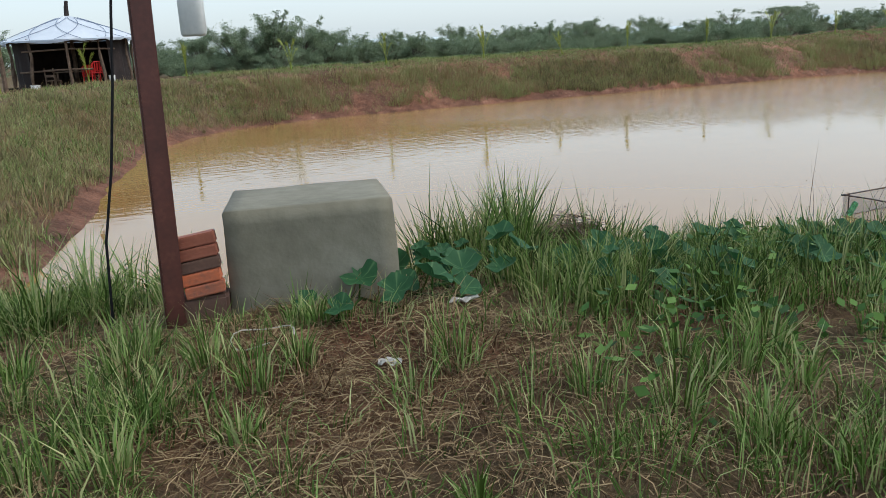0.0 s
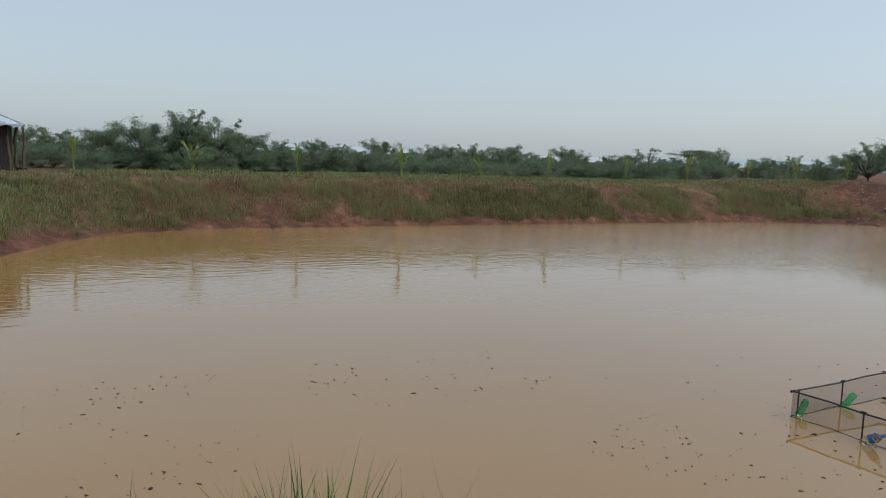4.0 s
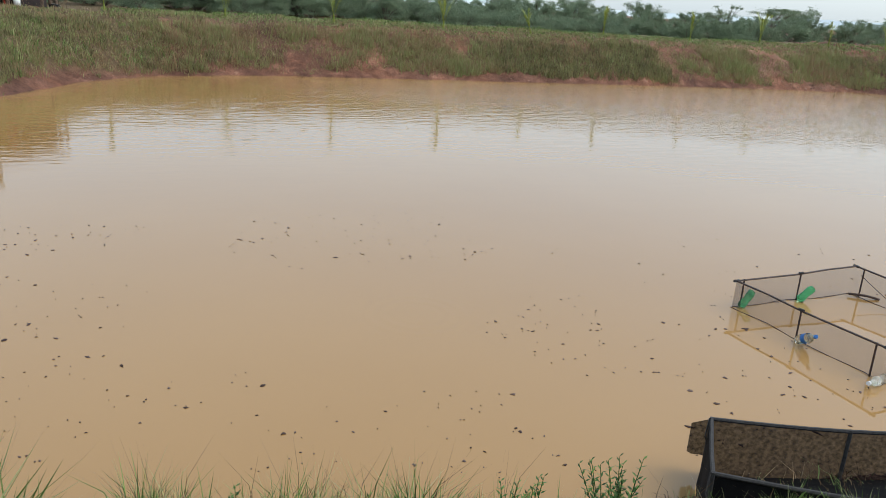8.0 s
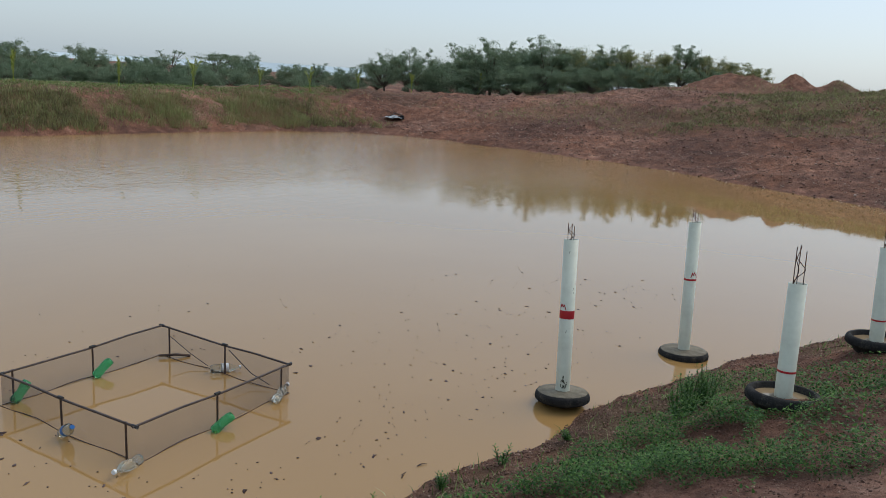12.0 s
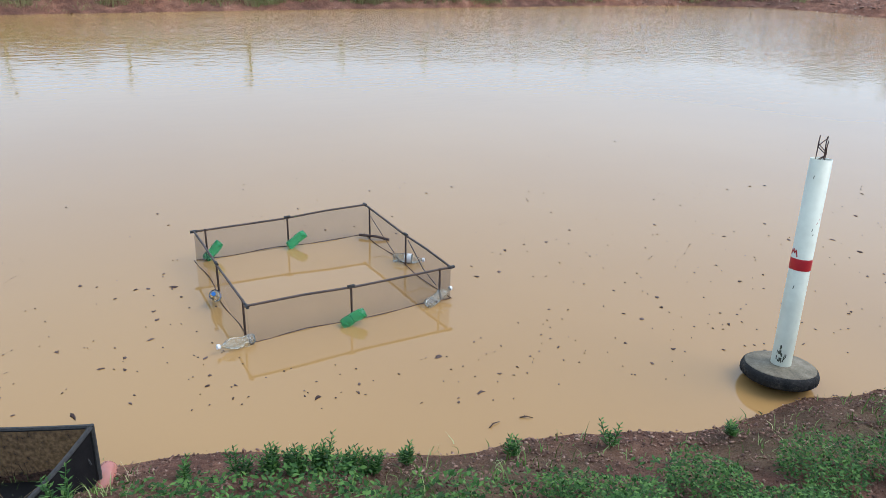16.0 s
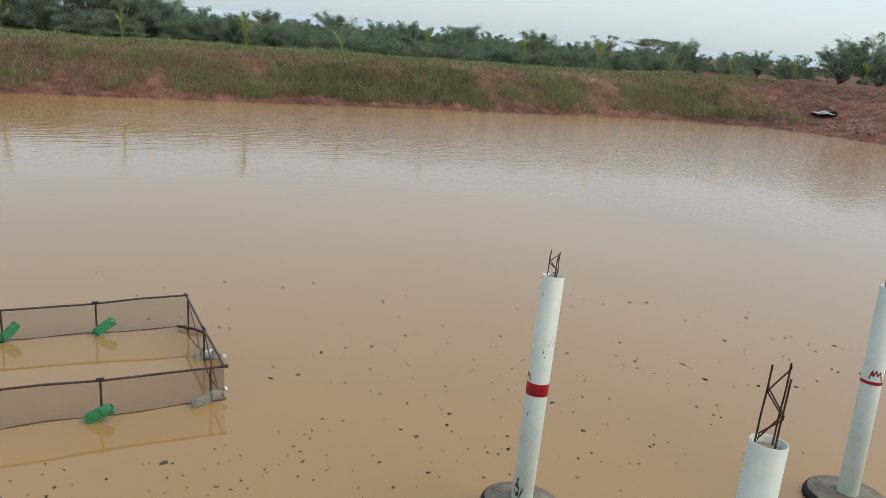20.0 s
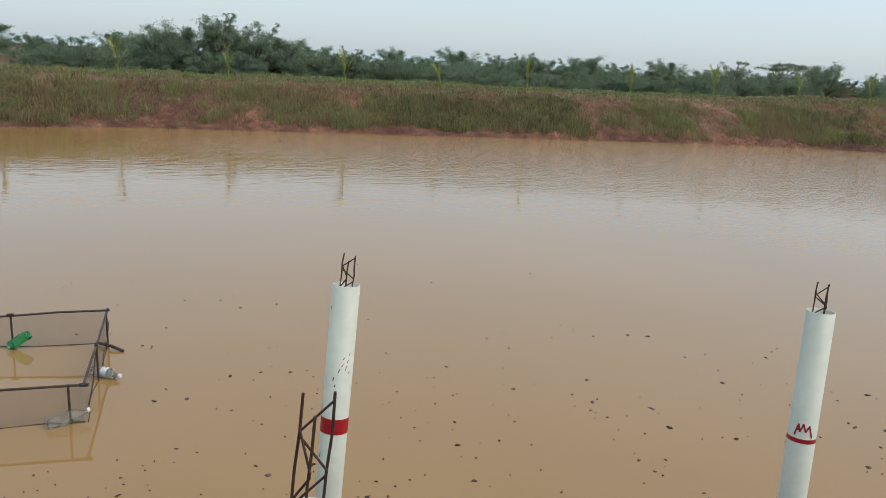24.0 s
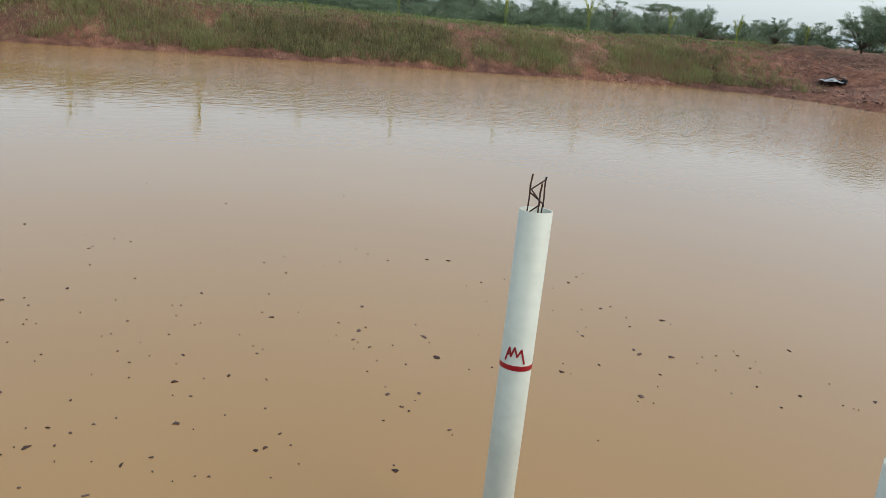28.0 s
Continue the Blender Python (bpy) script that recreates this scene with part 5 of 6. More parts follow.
def pipe_post(foot, top, tape, tape_wide, bars, zigzag, marks, label, tyre_r=0.275, grime=False, puddle=False, rr=0.036):
    """foot: where the pipe leaves the cement; top: the pipe's upper end."""
    foot, top = Vector(foot), Vector(top)
    axis = top - foot
    L = axis.length
    m = Matrix.Translation(foot) @ Vector((0, 0, 1)).rotation_difference(axis).to_matrix().to_4x4()
    e = base("pipe_post", m, label, "post", "white pipe posts by the shore")
    R = 0.0725
    part("pipe", b_lathe([(R, -0.05), (R, L), (R - 0.006, L), (R - 0.006, L - 0.25)], 36), M_PVC, e, smooth=True).data.polygons.foreach_set("use_smooth", [True] * 108)
    part("cement_core", b_lathe([(R - 0.007, L - 0.05), (R - 0.012, L - 0.03), (R * 0.5, L - 0.024), (0, L - 0.026)], 20), M_CASTCEMENT, e)
    t0, t1 = tape - tape_wide / 2, tape + tape_wide / 2
    part("tape_band", b_lathe([(R + 0.0012, t0), (R + 0.0015, t0 + 0.002), (R + 0.0015, t1 - 0.002), (R + 0.0012, t1)], 36), M_RED, e, "red tape band", smooth=True)
    # bars of the reinforcement, with bent ties wound between them
    pts = [Vector((rr * math.cos(a), rr * math.sin(a), 0)) for a in (radians(20 + 120 * k) for k in range(3))]

    def on_bar(k, h):
        lean = Vector((0.025, 0.012, 0)) * h
        return pts[k] + lean + Vector((0.003 * math.sin(h * 40 + k), 0.003 * k, L + h))

    for k, h in enumerate(bars):
        part("rebar", b_tube([on_bar(k, q) for q in (-0.05, h * 0.33, h * 0.66, h)], 0.004, 6), M_REBAR, e)
    for one, two in ((0, 1), (1, 2)):
        zig, h, k = [], min(bars[one], bars[two]) * (0.98 if one == 0 else 0.8), 0
        while h > -0.04:
            q = on_bar((one, two)[k % 2], h)
            zig += [q + Vector((0, -0.006, 0.006)), q + Vector((0, -0.006, -0.006))]
            h -= zigzag
            k += 1
        part("tie", b_tube(zig, 0.0036, 5), M_REBAR, e, "bent tie rod")
    if marks:
        bm = bmesh.new()
        for stroke in marks:
            wrapped(stroke, R + 0.0012, 0.009, bm)
        part("pen_mark", bm, M_REDPEN, e, "red hand-drawn letter mark")
    if grime:
        bm = bmesh.new()
        r2 = random.Random(4)
        for k in range(26):
            a, z = -150 + r2.gauss(0, 14), 0.05 + abs(r2.gauss(0, 0.05))
            wrapped([(a, z), (a + r2.uniform(-4, 4), z + r2.uniform(0.008, 0.03))], R + 0.001, r2.uniform(0.004, 0.012), bm)
        part("grime", bm, M_GRIME, e, "dark grime above the cement")
        for a, z, ln in ((-165, 1.42, 0.02), (-158, 0.62, 0.025), (-120, 1.05, 0.02), (-112, 1.02, 0.012)):
            part("scuff", wrapped([(a, z), (a + 3, z + ln)], R + 0.001, 0.005, bmesh.new()), M_GRIME, e)
        for a, z, ln in ((-100, 1.1, 0.018), (-88, 1.13, 0.014), (-84, 1.17, 0.01), (-72, 1.11, 0.022), (-66, 1.15, 0.016), (-60, 1.19, 0.012), (-57, 1.09, 0.014)):
            part("scuff", wrapped([(a, z), (a + 5, z + ln)], R + 0.001, 0.004, bmesh.new()), M_REDPEN, e)
    # tyre lying flat, filled with cement
    T, w, rise = tyre_r, 0.045, 0.05 if puddle else 0.0
    prof = []
    for k in range(15):
        a = radians(-90 + 180 * k / 14)
        prof.append((T - w + w * math.cos(a) ** 0.6 if math.cos(a) > 0 else T - w, -0.042 + rise + 0.05 * math.sin(a)))
    tyre = part("tyre", b_lathe([(T - 0.1, -0.12)] + prof + [(T - 0.055, 0.004 + rise), (T - 0.06, -0.02)], 40), M_TYRE, e, "old black tyre", smooth=True)
    bm = bmesh.new()
    for k in range(44):
        a = 2 * math.pi * k / 44
        b2 = b_box(0.012, 0.02, 0.044, (0, 0, 0), 0.003)
        b2.transform(pose(0, 0, 0, 0, 0, math.degrees(a)) @ pose(T - 0.004, 0, rise - 0.05, 0, 0, 0) @ pose(0, 0, 0, 20 if k % 2 else -20))
        me = bpy.data.meshes.new("tmp")
        b2.to_mesh(me)
        b2.free()
        bm.from_mesh(me)
        bpy.data.meshes.remove(me)
    part("tread", bm, M_TYRE, tyre)
    prof = [(T - 0.046, -0.03), (T - 0.047, -0.006), (T - 0.1, -0.004), (0.14, 0.0), (R, 0.01)] if puddle else [(T - 0.02, -0.03), (T - 0.022, 0.006), (T - 0.03, 0.011), (T - 0.1, 0.013), (0.14, 0.015), (R, 0.02)]
    if puddle:
        part("puddle", b_lathe([(T - 0.05, 0.004), (R, 0.0042)], 36), M_PUDDLE, e, "rain water standing in the tyre")
    part("cement_fill", b_lathe(prof, 36), M_CASTCEMENT, e, "rough grey cement filling the tyre", smooth=True)
    return e


M_MARK = [[(0, 0.0), (5, 0.028), (10, 0.05)], [(10, 0.05), (16, 0.018)], [(3, 0.022), (14, 0.03)], [(16, 0.018), (25, 0.052)], [(25, 0.052), (34, 0.02)], [(34, 0.02), (44, 0.046)], [(44, 0.046), (56, -0.004)]]


def shifted(a, z, s=1.0):
    return [[(a + p * s, z + q * s) for p, q in st] for st in M_MARK]


pipe_post((12.975, 4.28, 0.19), (13.085, 4.396, 1.735), 0.8, 0.084, (0.15, 0.16, 0.13), 0.062, shifted(140, 0.86, 0.9), "white pipe post with wide red band in a tyre", grime=True)
pipe_post((15.468, 3.745, 0.11), (15.51, 3.82, 1.715), 0.905, 0.024, (0.14, 0.15, 0.12), 0.06, shifted(-160, 0.935, 1.25), "white pipe post with thin red band and pen mark", 0.3)
pipe_post((12.68, 2.215, 0.80), (12.735, 2.25, 1.765), 0.23, 0.018, (0.31, 0.3, 0.27), 0.098, None, "shorter white pipe post with tall rusty rods on the shore", 0.3, puddle=True, rr=0.046)
pipe_post((15.215, 1.70, 0.775), (15.22, 1.75, 1.79), 0.24, 0.018, (0.3, 0.33, 0.28), 0.098, None, "white pipe post with thin red ring on higher ground", 0.3, puddle=True, rr=0.05)


# ---- the start of the walk: cement block, column, bricks ----
def cement_block():
    m = pose(1.024, 3.948, 1.475, -1.7, -0.45, -11.8)
    bm = bmesh.new()
    bmesh.ops.create_cube(bm, size=1, matrix=pose(0, 0, 0.2775) @ Matrix.Diagonal((0.735, 0.68, 0.56, 1)))
    for v in bm.verts:
        if v.co.z < 0.1:
            v.co.x *= 1.02
            v.co.y *= 1.0
    bmesh.ops.bevel(bm, geom=bm.edges[:], offset=0.006, segments=2, affect="EDGES")
    bmesh.ops.subdivide_edges(bm, edges=[q for q in bm.edges if q.calc_length() > 0.2], cuts=9, use_grid_fill=True)
    for v in bm.verts:
        p = v.co * 5
        v.co += Vector((noise.noise(p), noise.noise(p + Vector((9, 0, 0))), noise.noise(p + Vector((0, 9, 0))))) * 0.0045
    o = obj("cement_block", bm, M_CONCRETE, None, smooth=True)
    o.matrix_basis = m
    tagged(o, "square block plastered in grey cement beside the pond", "block")


cement_block()
col = base("steel_column", pose(0.35, 3.7, 1.4, 0, 1.4, 0), "upright square steel column painted dark red-brown", "column")
part("tube", b_box(0.085, 0.085, 2.9, (0, 0, 1.45), 0.008), M_STEEL, col)
part("foot_plate", b_box(0.15, 0.15, 0.012, (0, 0, 0.16), 0.002), M_STEEL, col)
beam = obj("roof_beam", b_box(3.0, 0.09, 0.09, (0.9, 3.9, 4.28), 0.006), M_STEEL)
tagged(beam, "dark red-brown steel roof beam resting on the column", "beam")


def brick_stack():
    block = obj("concrete_footing", b_box(0.2, 0.16, 0.17, (0, 0, 0.08), 0.012), M_BRICKDARK)
    block.matrix_basis = pose(0.49, 3.73, 1.535, 0, 0, -10)
    tagged(block, "dark rough masonry footing under the bricks", "footing")
    r = random.Random(2)
    for k in range(5):
        # ribbed clay brick with grooves along its faces
        bm = bmesh.new()
        pieces = [b_box(0.162, 0.09, 0.049, (0, 0, 0), 0.004)]
        for g in (-0.016, 0.0, 0.016):
            pieces.append(b_box(0.158, 0.094, 0.0098, (0, 0, g), 0.002))
        bm.free()
        o = obj("brick", join(*pieces), (M_BRICK, M_BRICK, M_BRICKDARK, M_BRICKBROWN, M_BRICKBROWN)[k])
        o.matrix_basis = pose(0.488 + r.uniform(-0.004, 0.004) - 0.002 * k, 3.69 + 0.012 * k, 1.728 + 0.0515 * k, -5, -8, -10 + r.uniform(-2, 2))
        tagged(o, ("dusky brown ribbed clay brick in the stack" if k == 2 else "orange ribbed clay brick stacked beside the column"), "brick", "stacked bricks")


brick_stack()


def hung_can():
    e = base("hanging_jug", pose(0.622, 4.171, 2.777, 0, 0, -25), "translucent white plastic jug hung upright on a string", "jug")
    bm = bmesh.new()
    prof = [(0.0, 0.048, 0.03), (0.012, 0.056, 0.036), (0.15, 0.056, 0.036), (0.19, 0.05, 0.034), (0.225, 0.03, 0.026), (0.235, 0.019, 0.019), (0.25, 0.019, 0.019)]
    rings = []
    for z, a, b in prof:
        ring = []
        for k in range(24):
            t = 2 * math.pi * k / 24
            c, s = math.cos(t), math.sin(t)
            f = 0.55
            ring.append(bm.verts.new((a * math.copysign(abs(c) ** f, c) - (0.018 if z > 0.2 else 0), b * math.copysign(abs(s) ** f, s), z)))
        rings.append(ring)
    for a, b in zip(rings, rings[1:]):
        for k in range(24):
            bm.faces.new((a[k], a[(k + 1) % 24], b[(k + 1) % 24], b[k]))
    bm.faces.new(rings[0][::-1])
    part("body", bm, M_CAN, e, smooth=True)
    cap = part("cap", b_lathe([(0.021, 0.238), (0.022, 0.262), (0.018, 0.268), (0, 0.268)], 16), M_BLACK, e, "black screw cap")
    cap.location.x = -0.018
    part("string", b_tube([(-0.018, 0, 0.26), (-0.03, -0.04, 0.6), (-0.04, -0.18, 1.05), (-0.05, -0.25, 1.46)], 0.003, 5), M_WIRE, e)


hung_can()
cable = obj("hanging_cable", b_tube([(0.4, 3.9, 4.25), (0.37, 3.9, 3.5), (0.283, 3.9, 2.882), (0.247, 3.9, 2.593), (0.192, 3.9, 2.246), (0.126, 3.9, 1.936), (0.096, 3.9, 1.5)], 0.0065, 6), M_CABLE)
tagged(cable, "black electric cable hanging down from the beam", "cable")


# ---- tall grass tuft, dry heap and pumpkin vines by the block ----
def fan(name, cx, cy, spread, n, lo, hi, material, label, lean=0.5, wide=0.008):
    a, rad = rng.random(n) * 6.283, spread * np.sqrt(rng.random(n))
    x, y = cx + np.cos(a) * rad, cy + np.sin(a) * rad
    return blades(name, x, y, rng.uniform(lo, hi, n), rng.uniform(wide * 0.6, wide * 1.2, n), rng.uniform(0.05, lean, n), material, label)


tc = lambda pts: (np.array([p[0] for p in pts]), np.array([p[1] for p in pts]))
gx_, gy_ = rng.uniform(1.8, 2.95, 34), rng.uniform(4.15, 4.75, 34)
tufts("tall_grass", gx_, gy_, 70, 0.36, 0.66, 0.12, 0.012, M_LUSH, "tall dark green grass standing at the pond's edge", 0.5)
for cx, cy, n, top in ((2.38, 4.6, 300, 0.9), (2.2, 4.55, 200, 0.62), (2.56, 4.62, 160, 0.6)):
    fan("tall_grass", cx, cy, 0.17, n, top * 0.5, top, M_GRASS, "tall green grass tuft standing at the pond's edge", 0.4, 0.013)
gx_, gy_ = tc([(1.95, 4.5), (2.75, 4.6), (2.95, 4.5), (1.85, 4.4), (2.65, 4.7)])
tufts("seed_stalks", gx_, gy_, 16, 0.5, 0.85, 0.14, 0.004, M_TWIG, "thin brown seed stalks over the tall grass", 0.6)
gx_, gy_ = rng.uniform(2.9, 5.6, 90), rng.uniform(3.75, 4.5, 90)
tufts("edge_grass", gx_, gy_ - 0.12 * (gx_ - 2.9), 36, 0.2, 0.42, 0.12, 0.009, M_LUSH, "dense dark green grass along the pond's edge", 0.55)
gx_, gy_ = tc([(3.0 + 0.28 * k, 4.25 + 0.12 * math.sin(k * 2.1)) for k in range(9)])
tufts("edge_grass", gx_, gy_, 46, 0.15, 0.42, 0.14, 0.008, M_GRASS, "wispy green grass along the pond's edge", 0.7)
gx_, gy_ = tc([(3.35 + 0.17 * k, 3.0 + 0.22 * math.sin(k * 1.9)) for k in range(9)])
tufts("edge_grass", gx_, gy_, 30, 0.22, 0.52, 0.12, 0.007, M_GRASS, "tall wispy grass among the pumpkin leaves", 0.5)
gx_, gy_ = tc([(3.6, 3.35), (3.75, 3.2), (3.9, 3.5), (4.2, 3.6), (4.6, 3.7), (4.1, 3.2)])
tufts("edge_grass", gx_, gy_, 60, 0.2, 0.48, 0.14, 0.008, M_GRASS, "taller green grass beside the pumpkin leaves", 0.5)
gx_, gy_ = tc([(-0.9 + 0.22 * k, 4.5 + 0.25 * math.sin(k * 1.7)) for k in range(7)])
tufts("edge_grass", gx_, gy_, 90, 0.25, 0.52, 0.14, 0.009, M_GRASS, "thick green grass round the column's foot", 0.8)
gx_, gy_ = tc([(2.2 + 0.35 * k, 5.75 - 0.06 * k + 0.15 * math.sin(k * 2.7)) for k in range(13)])
tufts("slope_grass", gx_, gy_, 9, 0.12, 0.34, 0.14, 0.006, M_GRASS, "thin grass on the slope above the water", 0.8)
gx_, gy_ = tc([(2.9, 4.5), (3.2, 4.4), (3.6, 3.4), (3.8, 3.3), (4.3, 4.2), (4.7, 4.1), (3.5, 5.3), (4.3, 5.3), (5.0, 5.1)])
tufts("seed_stalks", gx_, gy_, 16, 0.4, 0.68, 0.14, 0.0035, M_TWIG, "thin brown seed stalks among the grass", 0.5)


gx_, gy_ = tc([(3.48, 5.97), (3.84, 5.89), (4.21, 5.82), (4.58, 5.74), (4.96, 5.66), (5.29, 5.59), (3.47, 6.08), (4.14, 5.88), (4.81, 5.69)])
gx_, gy_ = np.repeat(gx_, 4) + rng.normal(size=4 * len(gx_)) * 0.12, np.repeat(gy_, 4) - 0.22 + rng.normal(size=4 * len(gy_)) * 0.07
tufts("brink_grass", gx_, gy_, 30, 0.22, 0.5, 0.1, 0.006, M_GRASS, "fine green grass on the brink of the water", 0.7)
tufts("brink_stalks", gx_, gy_, 3, 0.42, 0.68, 0.12, 0.003, M_TWIG, "thin brown seed stalks at the water's edge", 0.6)


def heap(cx, cy, n, tall):
    a, rad = rng.random(n) * 6.283, 0.36 * np.sqrt(rng.random(n))
    x, y = cx + np.cos(a) * rad * 1.45, cy + np.sin(a) * rad * 0.7
    z = height(x, y) + tall * np.exp(-(rad / 0.24) ** 2) * (0.25 + 0.75 * rng.random(n))
    stalks("dry_heap", x, y, z, rng.uniform(0.1, 0.34, n), rng.uniform(0.003, 0.006, n), 0.35, M_TWIG, "heap of dry brown cut stalks in the grass", "dry grass")


heap(2.66, 4.3, 4600, 0.42)
heap(2.15, 4.3, 1000, 0.22)


def pumpkin_leaf_mesh(seed):
    r = random.Random(seed)
    bm = bmesh.new()
    mid = bm.verts.new((0, 0, -0.018))
    ring1, ring2 = [], []
    for k in range(20):
        a = 2 * math.pi * k / 20
        notch = 1 - 0.55 * math.exp(-((a - math.pi) / 0.32) ** 2)
        rad = (1 + 0.06 * math.cos(5 * a) + r.uniform(-0.04, 0.04)) * notch
        ring1.append(bm.verts.new((0.055 * rad * math.cos(a), 0.055 * rad * math.sin(a), -0.004 + r.uniform(-0.003, 0.003))))
        ring2.append(bm.verts.new((0.108 * rad * math.cos(a), 0.108 * rad * math.sin(a), 0.022 + 0.014 * math.cos(2 * a + seed) + 0.01 * math.sin(5 * a) + r.uniform(-0.008, 0.008))))
    for k in range(20):
        q = (k + 1) % 20
        bm.faces.new((mid, ring1[k], ring1[q]))
        bm.faces.new((ring1[k], ring2[k], ring2[q], ring1[q]))
    me = bpy.data.meshes.new("leaf")
    bm.to_mesh(me)
    bm.free()
    for p in me.polygons:
        p.use_smooth = True
    me.materials.append(M_PUMPKIN)
    return me


PLEAVES = [pumpkin_leaf_mesh(k) for k in range(4)]


def pumpkin_vine(spots, label, seed):
    """A creeping vine: leaves on upright stalks along a runner."""
    r = random.Random(seed)
    places = [(x - 0.1, y - 0.24, h, s) for x, y, h, s in spots]
    e = base("pumpkin_vine", Matrix.Identity(4), label, "vine", "pumpkin vines")
    run = [(x, y, height(x, y) + 0.02) for x, y, *_ in places]
    if len(run) > 1:
        part("runner", b_tube(run, 0.007, 6), M_HERB, e)
    for x, y, h, s in places:
        g = height(x, y)
        f = new("leaf", r.choice(PLEAVES))
        f.parent = e
        f.matrix_basis = pose(x, y, g + h, r.uniform(8, 40), r.uniform(-22, 22), r.uniform(-60, 60)) @ Matrix.Diagonal((s * 0.8, s * 0.8, s * 0.8, 1))
        part("leaf_stalk", b_tube([(x + r.uniform(-0.03, 0.03), y + 0.03, g), (x, y + 0.01, g + h * 0.6), (x, y, g + h - 0.012)], 0.0045, 5), M_HERB, e)


pr = random.Random(8)
pumpkin_vine([(0.96, 3.68, 0.08, 0.65), (1.05, 3.47, 0.08, 0.72), (1.23, 3.78, 0.12, 1.0), (1.3, 3.5, 0.1, 0.95), (1.42, 3.88, 0.14, 0.95), (1.49, 3.56, 0.12, 1.05), (1.67, 3.66, 0.13, 1.08), (1.58, 3.82, 0.15, 0.9), (1.75, 3.84, 0.12, 0.95), (1.4, 3.68, 0.07, 0.8), (1.62, 3.5, 0.07, 0.75)], "blue-green pumpkin vine creeping past the cement block", 1)
pumpkin_vine([(1.84, 3.62, 0.12, 0.85), (1.9, 3.76, 0.24, 1.0), (2.06, 3.84, 0.16, 0.95), (2.24, 3.22, 0.09, 0.5), (2.6, 3.44, 0.1, 0.9), (2.75, 3.7, 0.14, 0.85)], "blue-green pumpkin vine with broad leaves in the grass", 2)
for k in range(15):
    cx, cy = 2.5 + k * 0.19, 3.5 - 0.02 * k
    pumpkin_vine([(cx + pr.uniform(-0.35, 0.35), cy + pr.uniform(-0.42, 0.5), pr.uniform(0.06, 0.2), pr.uniform(0.4, 0.95)) for q in range(7)], "mass of round blue-green pumpkin leaves in the grass", 20 + k)
pumpkin_vine([(1.78 + pr.uniform(-0.2, 0.2), 4.15 + pr.uniform(-0.3, 0.25), pr.uniform(0.06, 0.2), pr.uniform(0.3, 0.6)) for q in range(22)], "small dark leaves with pale flowers beside the cement block", 40)


# ---- small things on the ground at the start ----
ringpts = [(0.64 + 0.12 * math.cos(a), 3.2 + 0.1 * math.sin(a)) for a in (0.37 * k - 0.4 for k in range(15))]
loop = obj("wire_loop", b_tube([(x, y, height(x, y) + 0.04 + 0.012 * math.sin(k)) for k, (x, y) in enumerate(ringpts)], 0.0028, 5), M_WIRE)
tagged(loop, "loop of pale wire lying in the grass", "wire")


def scrap(x, y, sx, sy, turn, label):
    bm = bmesh.new()
    bmesh.ops.create_grid(bm, x_segments=6, y_segments=5, size=0.5)
    for v in bm.verts:
        v.co = Vector((v.co.x * sx, v.co.y * sy, 0.02 + 0.03 * noise.noise(v.co * 4 + Vector((x, y, 0)))))
    bmesh.ops.solidify(bm, geom=bm.faces[:], thickness=0.002)
    o = obj("paper_scrap", bm, M_PAPER)
    o.matrix_basis = on_ground(x, y, 0.015, turn)
    tagged(o, label, "litter")


scrap(1.02, 2.82, 0.085, 0.05, -25, "crumpled scrap of white paper on the straw")
scrap(1.48, 3.2, 0.13, 0.035, 8, "narrow strip of white paper in the grass")


# ---- herbs and stones on the near shore ----
def herb_carpet(name, n, x0, x1, y0, y1, size, lift, label, thresh=0.5, scale=0.8):
    x, y = rng.uniform(x0, x1, n), rng.uniform(y0, y1, n)
    d, _ = shore_at(x, y)
    edge = np.maximum(np.abs(x - (x0 + x1) / 2) / (x1 - x0), np.abs(y - (y0 + y1) / 2) / (y1 - y0)) * 2
    ok = (fbm(x, y, scale, 3) > thresh + 0.35 * np.clip(edge - 0.5, 0, 1)) & (d > np.where(x > 10.4, 0.62, 0.3) + 0.5 * vnoise(x, y, 0.45))
    for px, py in ((12.68, 2.215), (15.215, 1.7)):
        ok &= np.hypot(x - px, y - py) > 0.34
    x, y = x[ok], y[ok]
    n = len(x)
    p = np.stack([x, y, height(x, y) + rng.random(n) * lift * fbm(x, y, 0.35, 2) * 1.8], 1)
    a = rng.normal(size=(n, 3)) * np.array((1, 1, 0.45))
    a /= np.linalg.norm(a, axis=1)[:, None]
    b = np.cross(a, rng.normal(size=(n, 3)) * 0.35 + np.array((0, 0, 1)))
    b /= np.linalg.norm(b, axis=1)[:, None]
    s = size * rng.uniform(0.5, 1.3, (n, 1))
    v = np.stack([p - a * s, p + b * s * 0.5, p + a * s, p - b * s * 0.5], 1).reshape(-1, 3)
    o = arrays(name, v, np.arange(n)[:, None] * 4 + np.array([[0, 1, 2, 3]]), M_HERB)
    tagged(o, label, "plants", kind="stuff")


herb_carpet("low_herbs", 105000, 10.2, 14.2, 1.3, 3.8, 0.0125, 0.18, "patch of small green herbs on the shore", 0.475, 0.7)
herb_carpet("low_herbs", 26000, 9.0, 15.5, 0.8, 4.2, 0.018, 0.1, "patch of small green herbs on the shore", 0.56, 0.5)
herb_carpet("low_herbs", 22000, 13.2, 19, -0.5, 3.0, 0.02, 0.1, "patchy small green herbs among red clods", 0.54, 0.8)
herb_carpet("low_herbs", 14000, 7.2, 10.6, 2.2, 5.1, 0.02, 0.12, "patchy small green herbs on red clay", 0.54, 0.6)


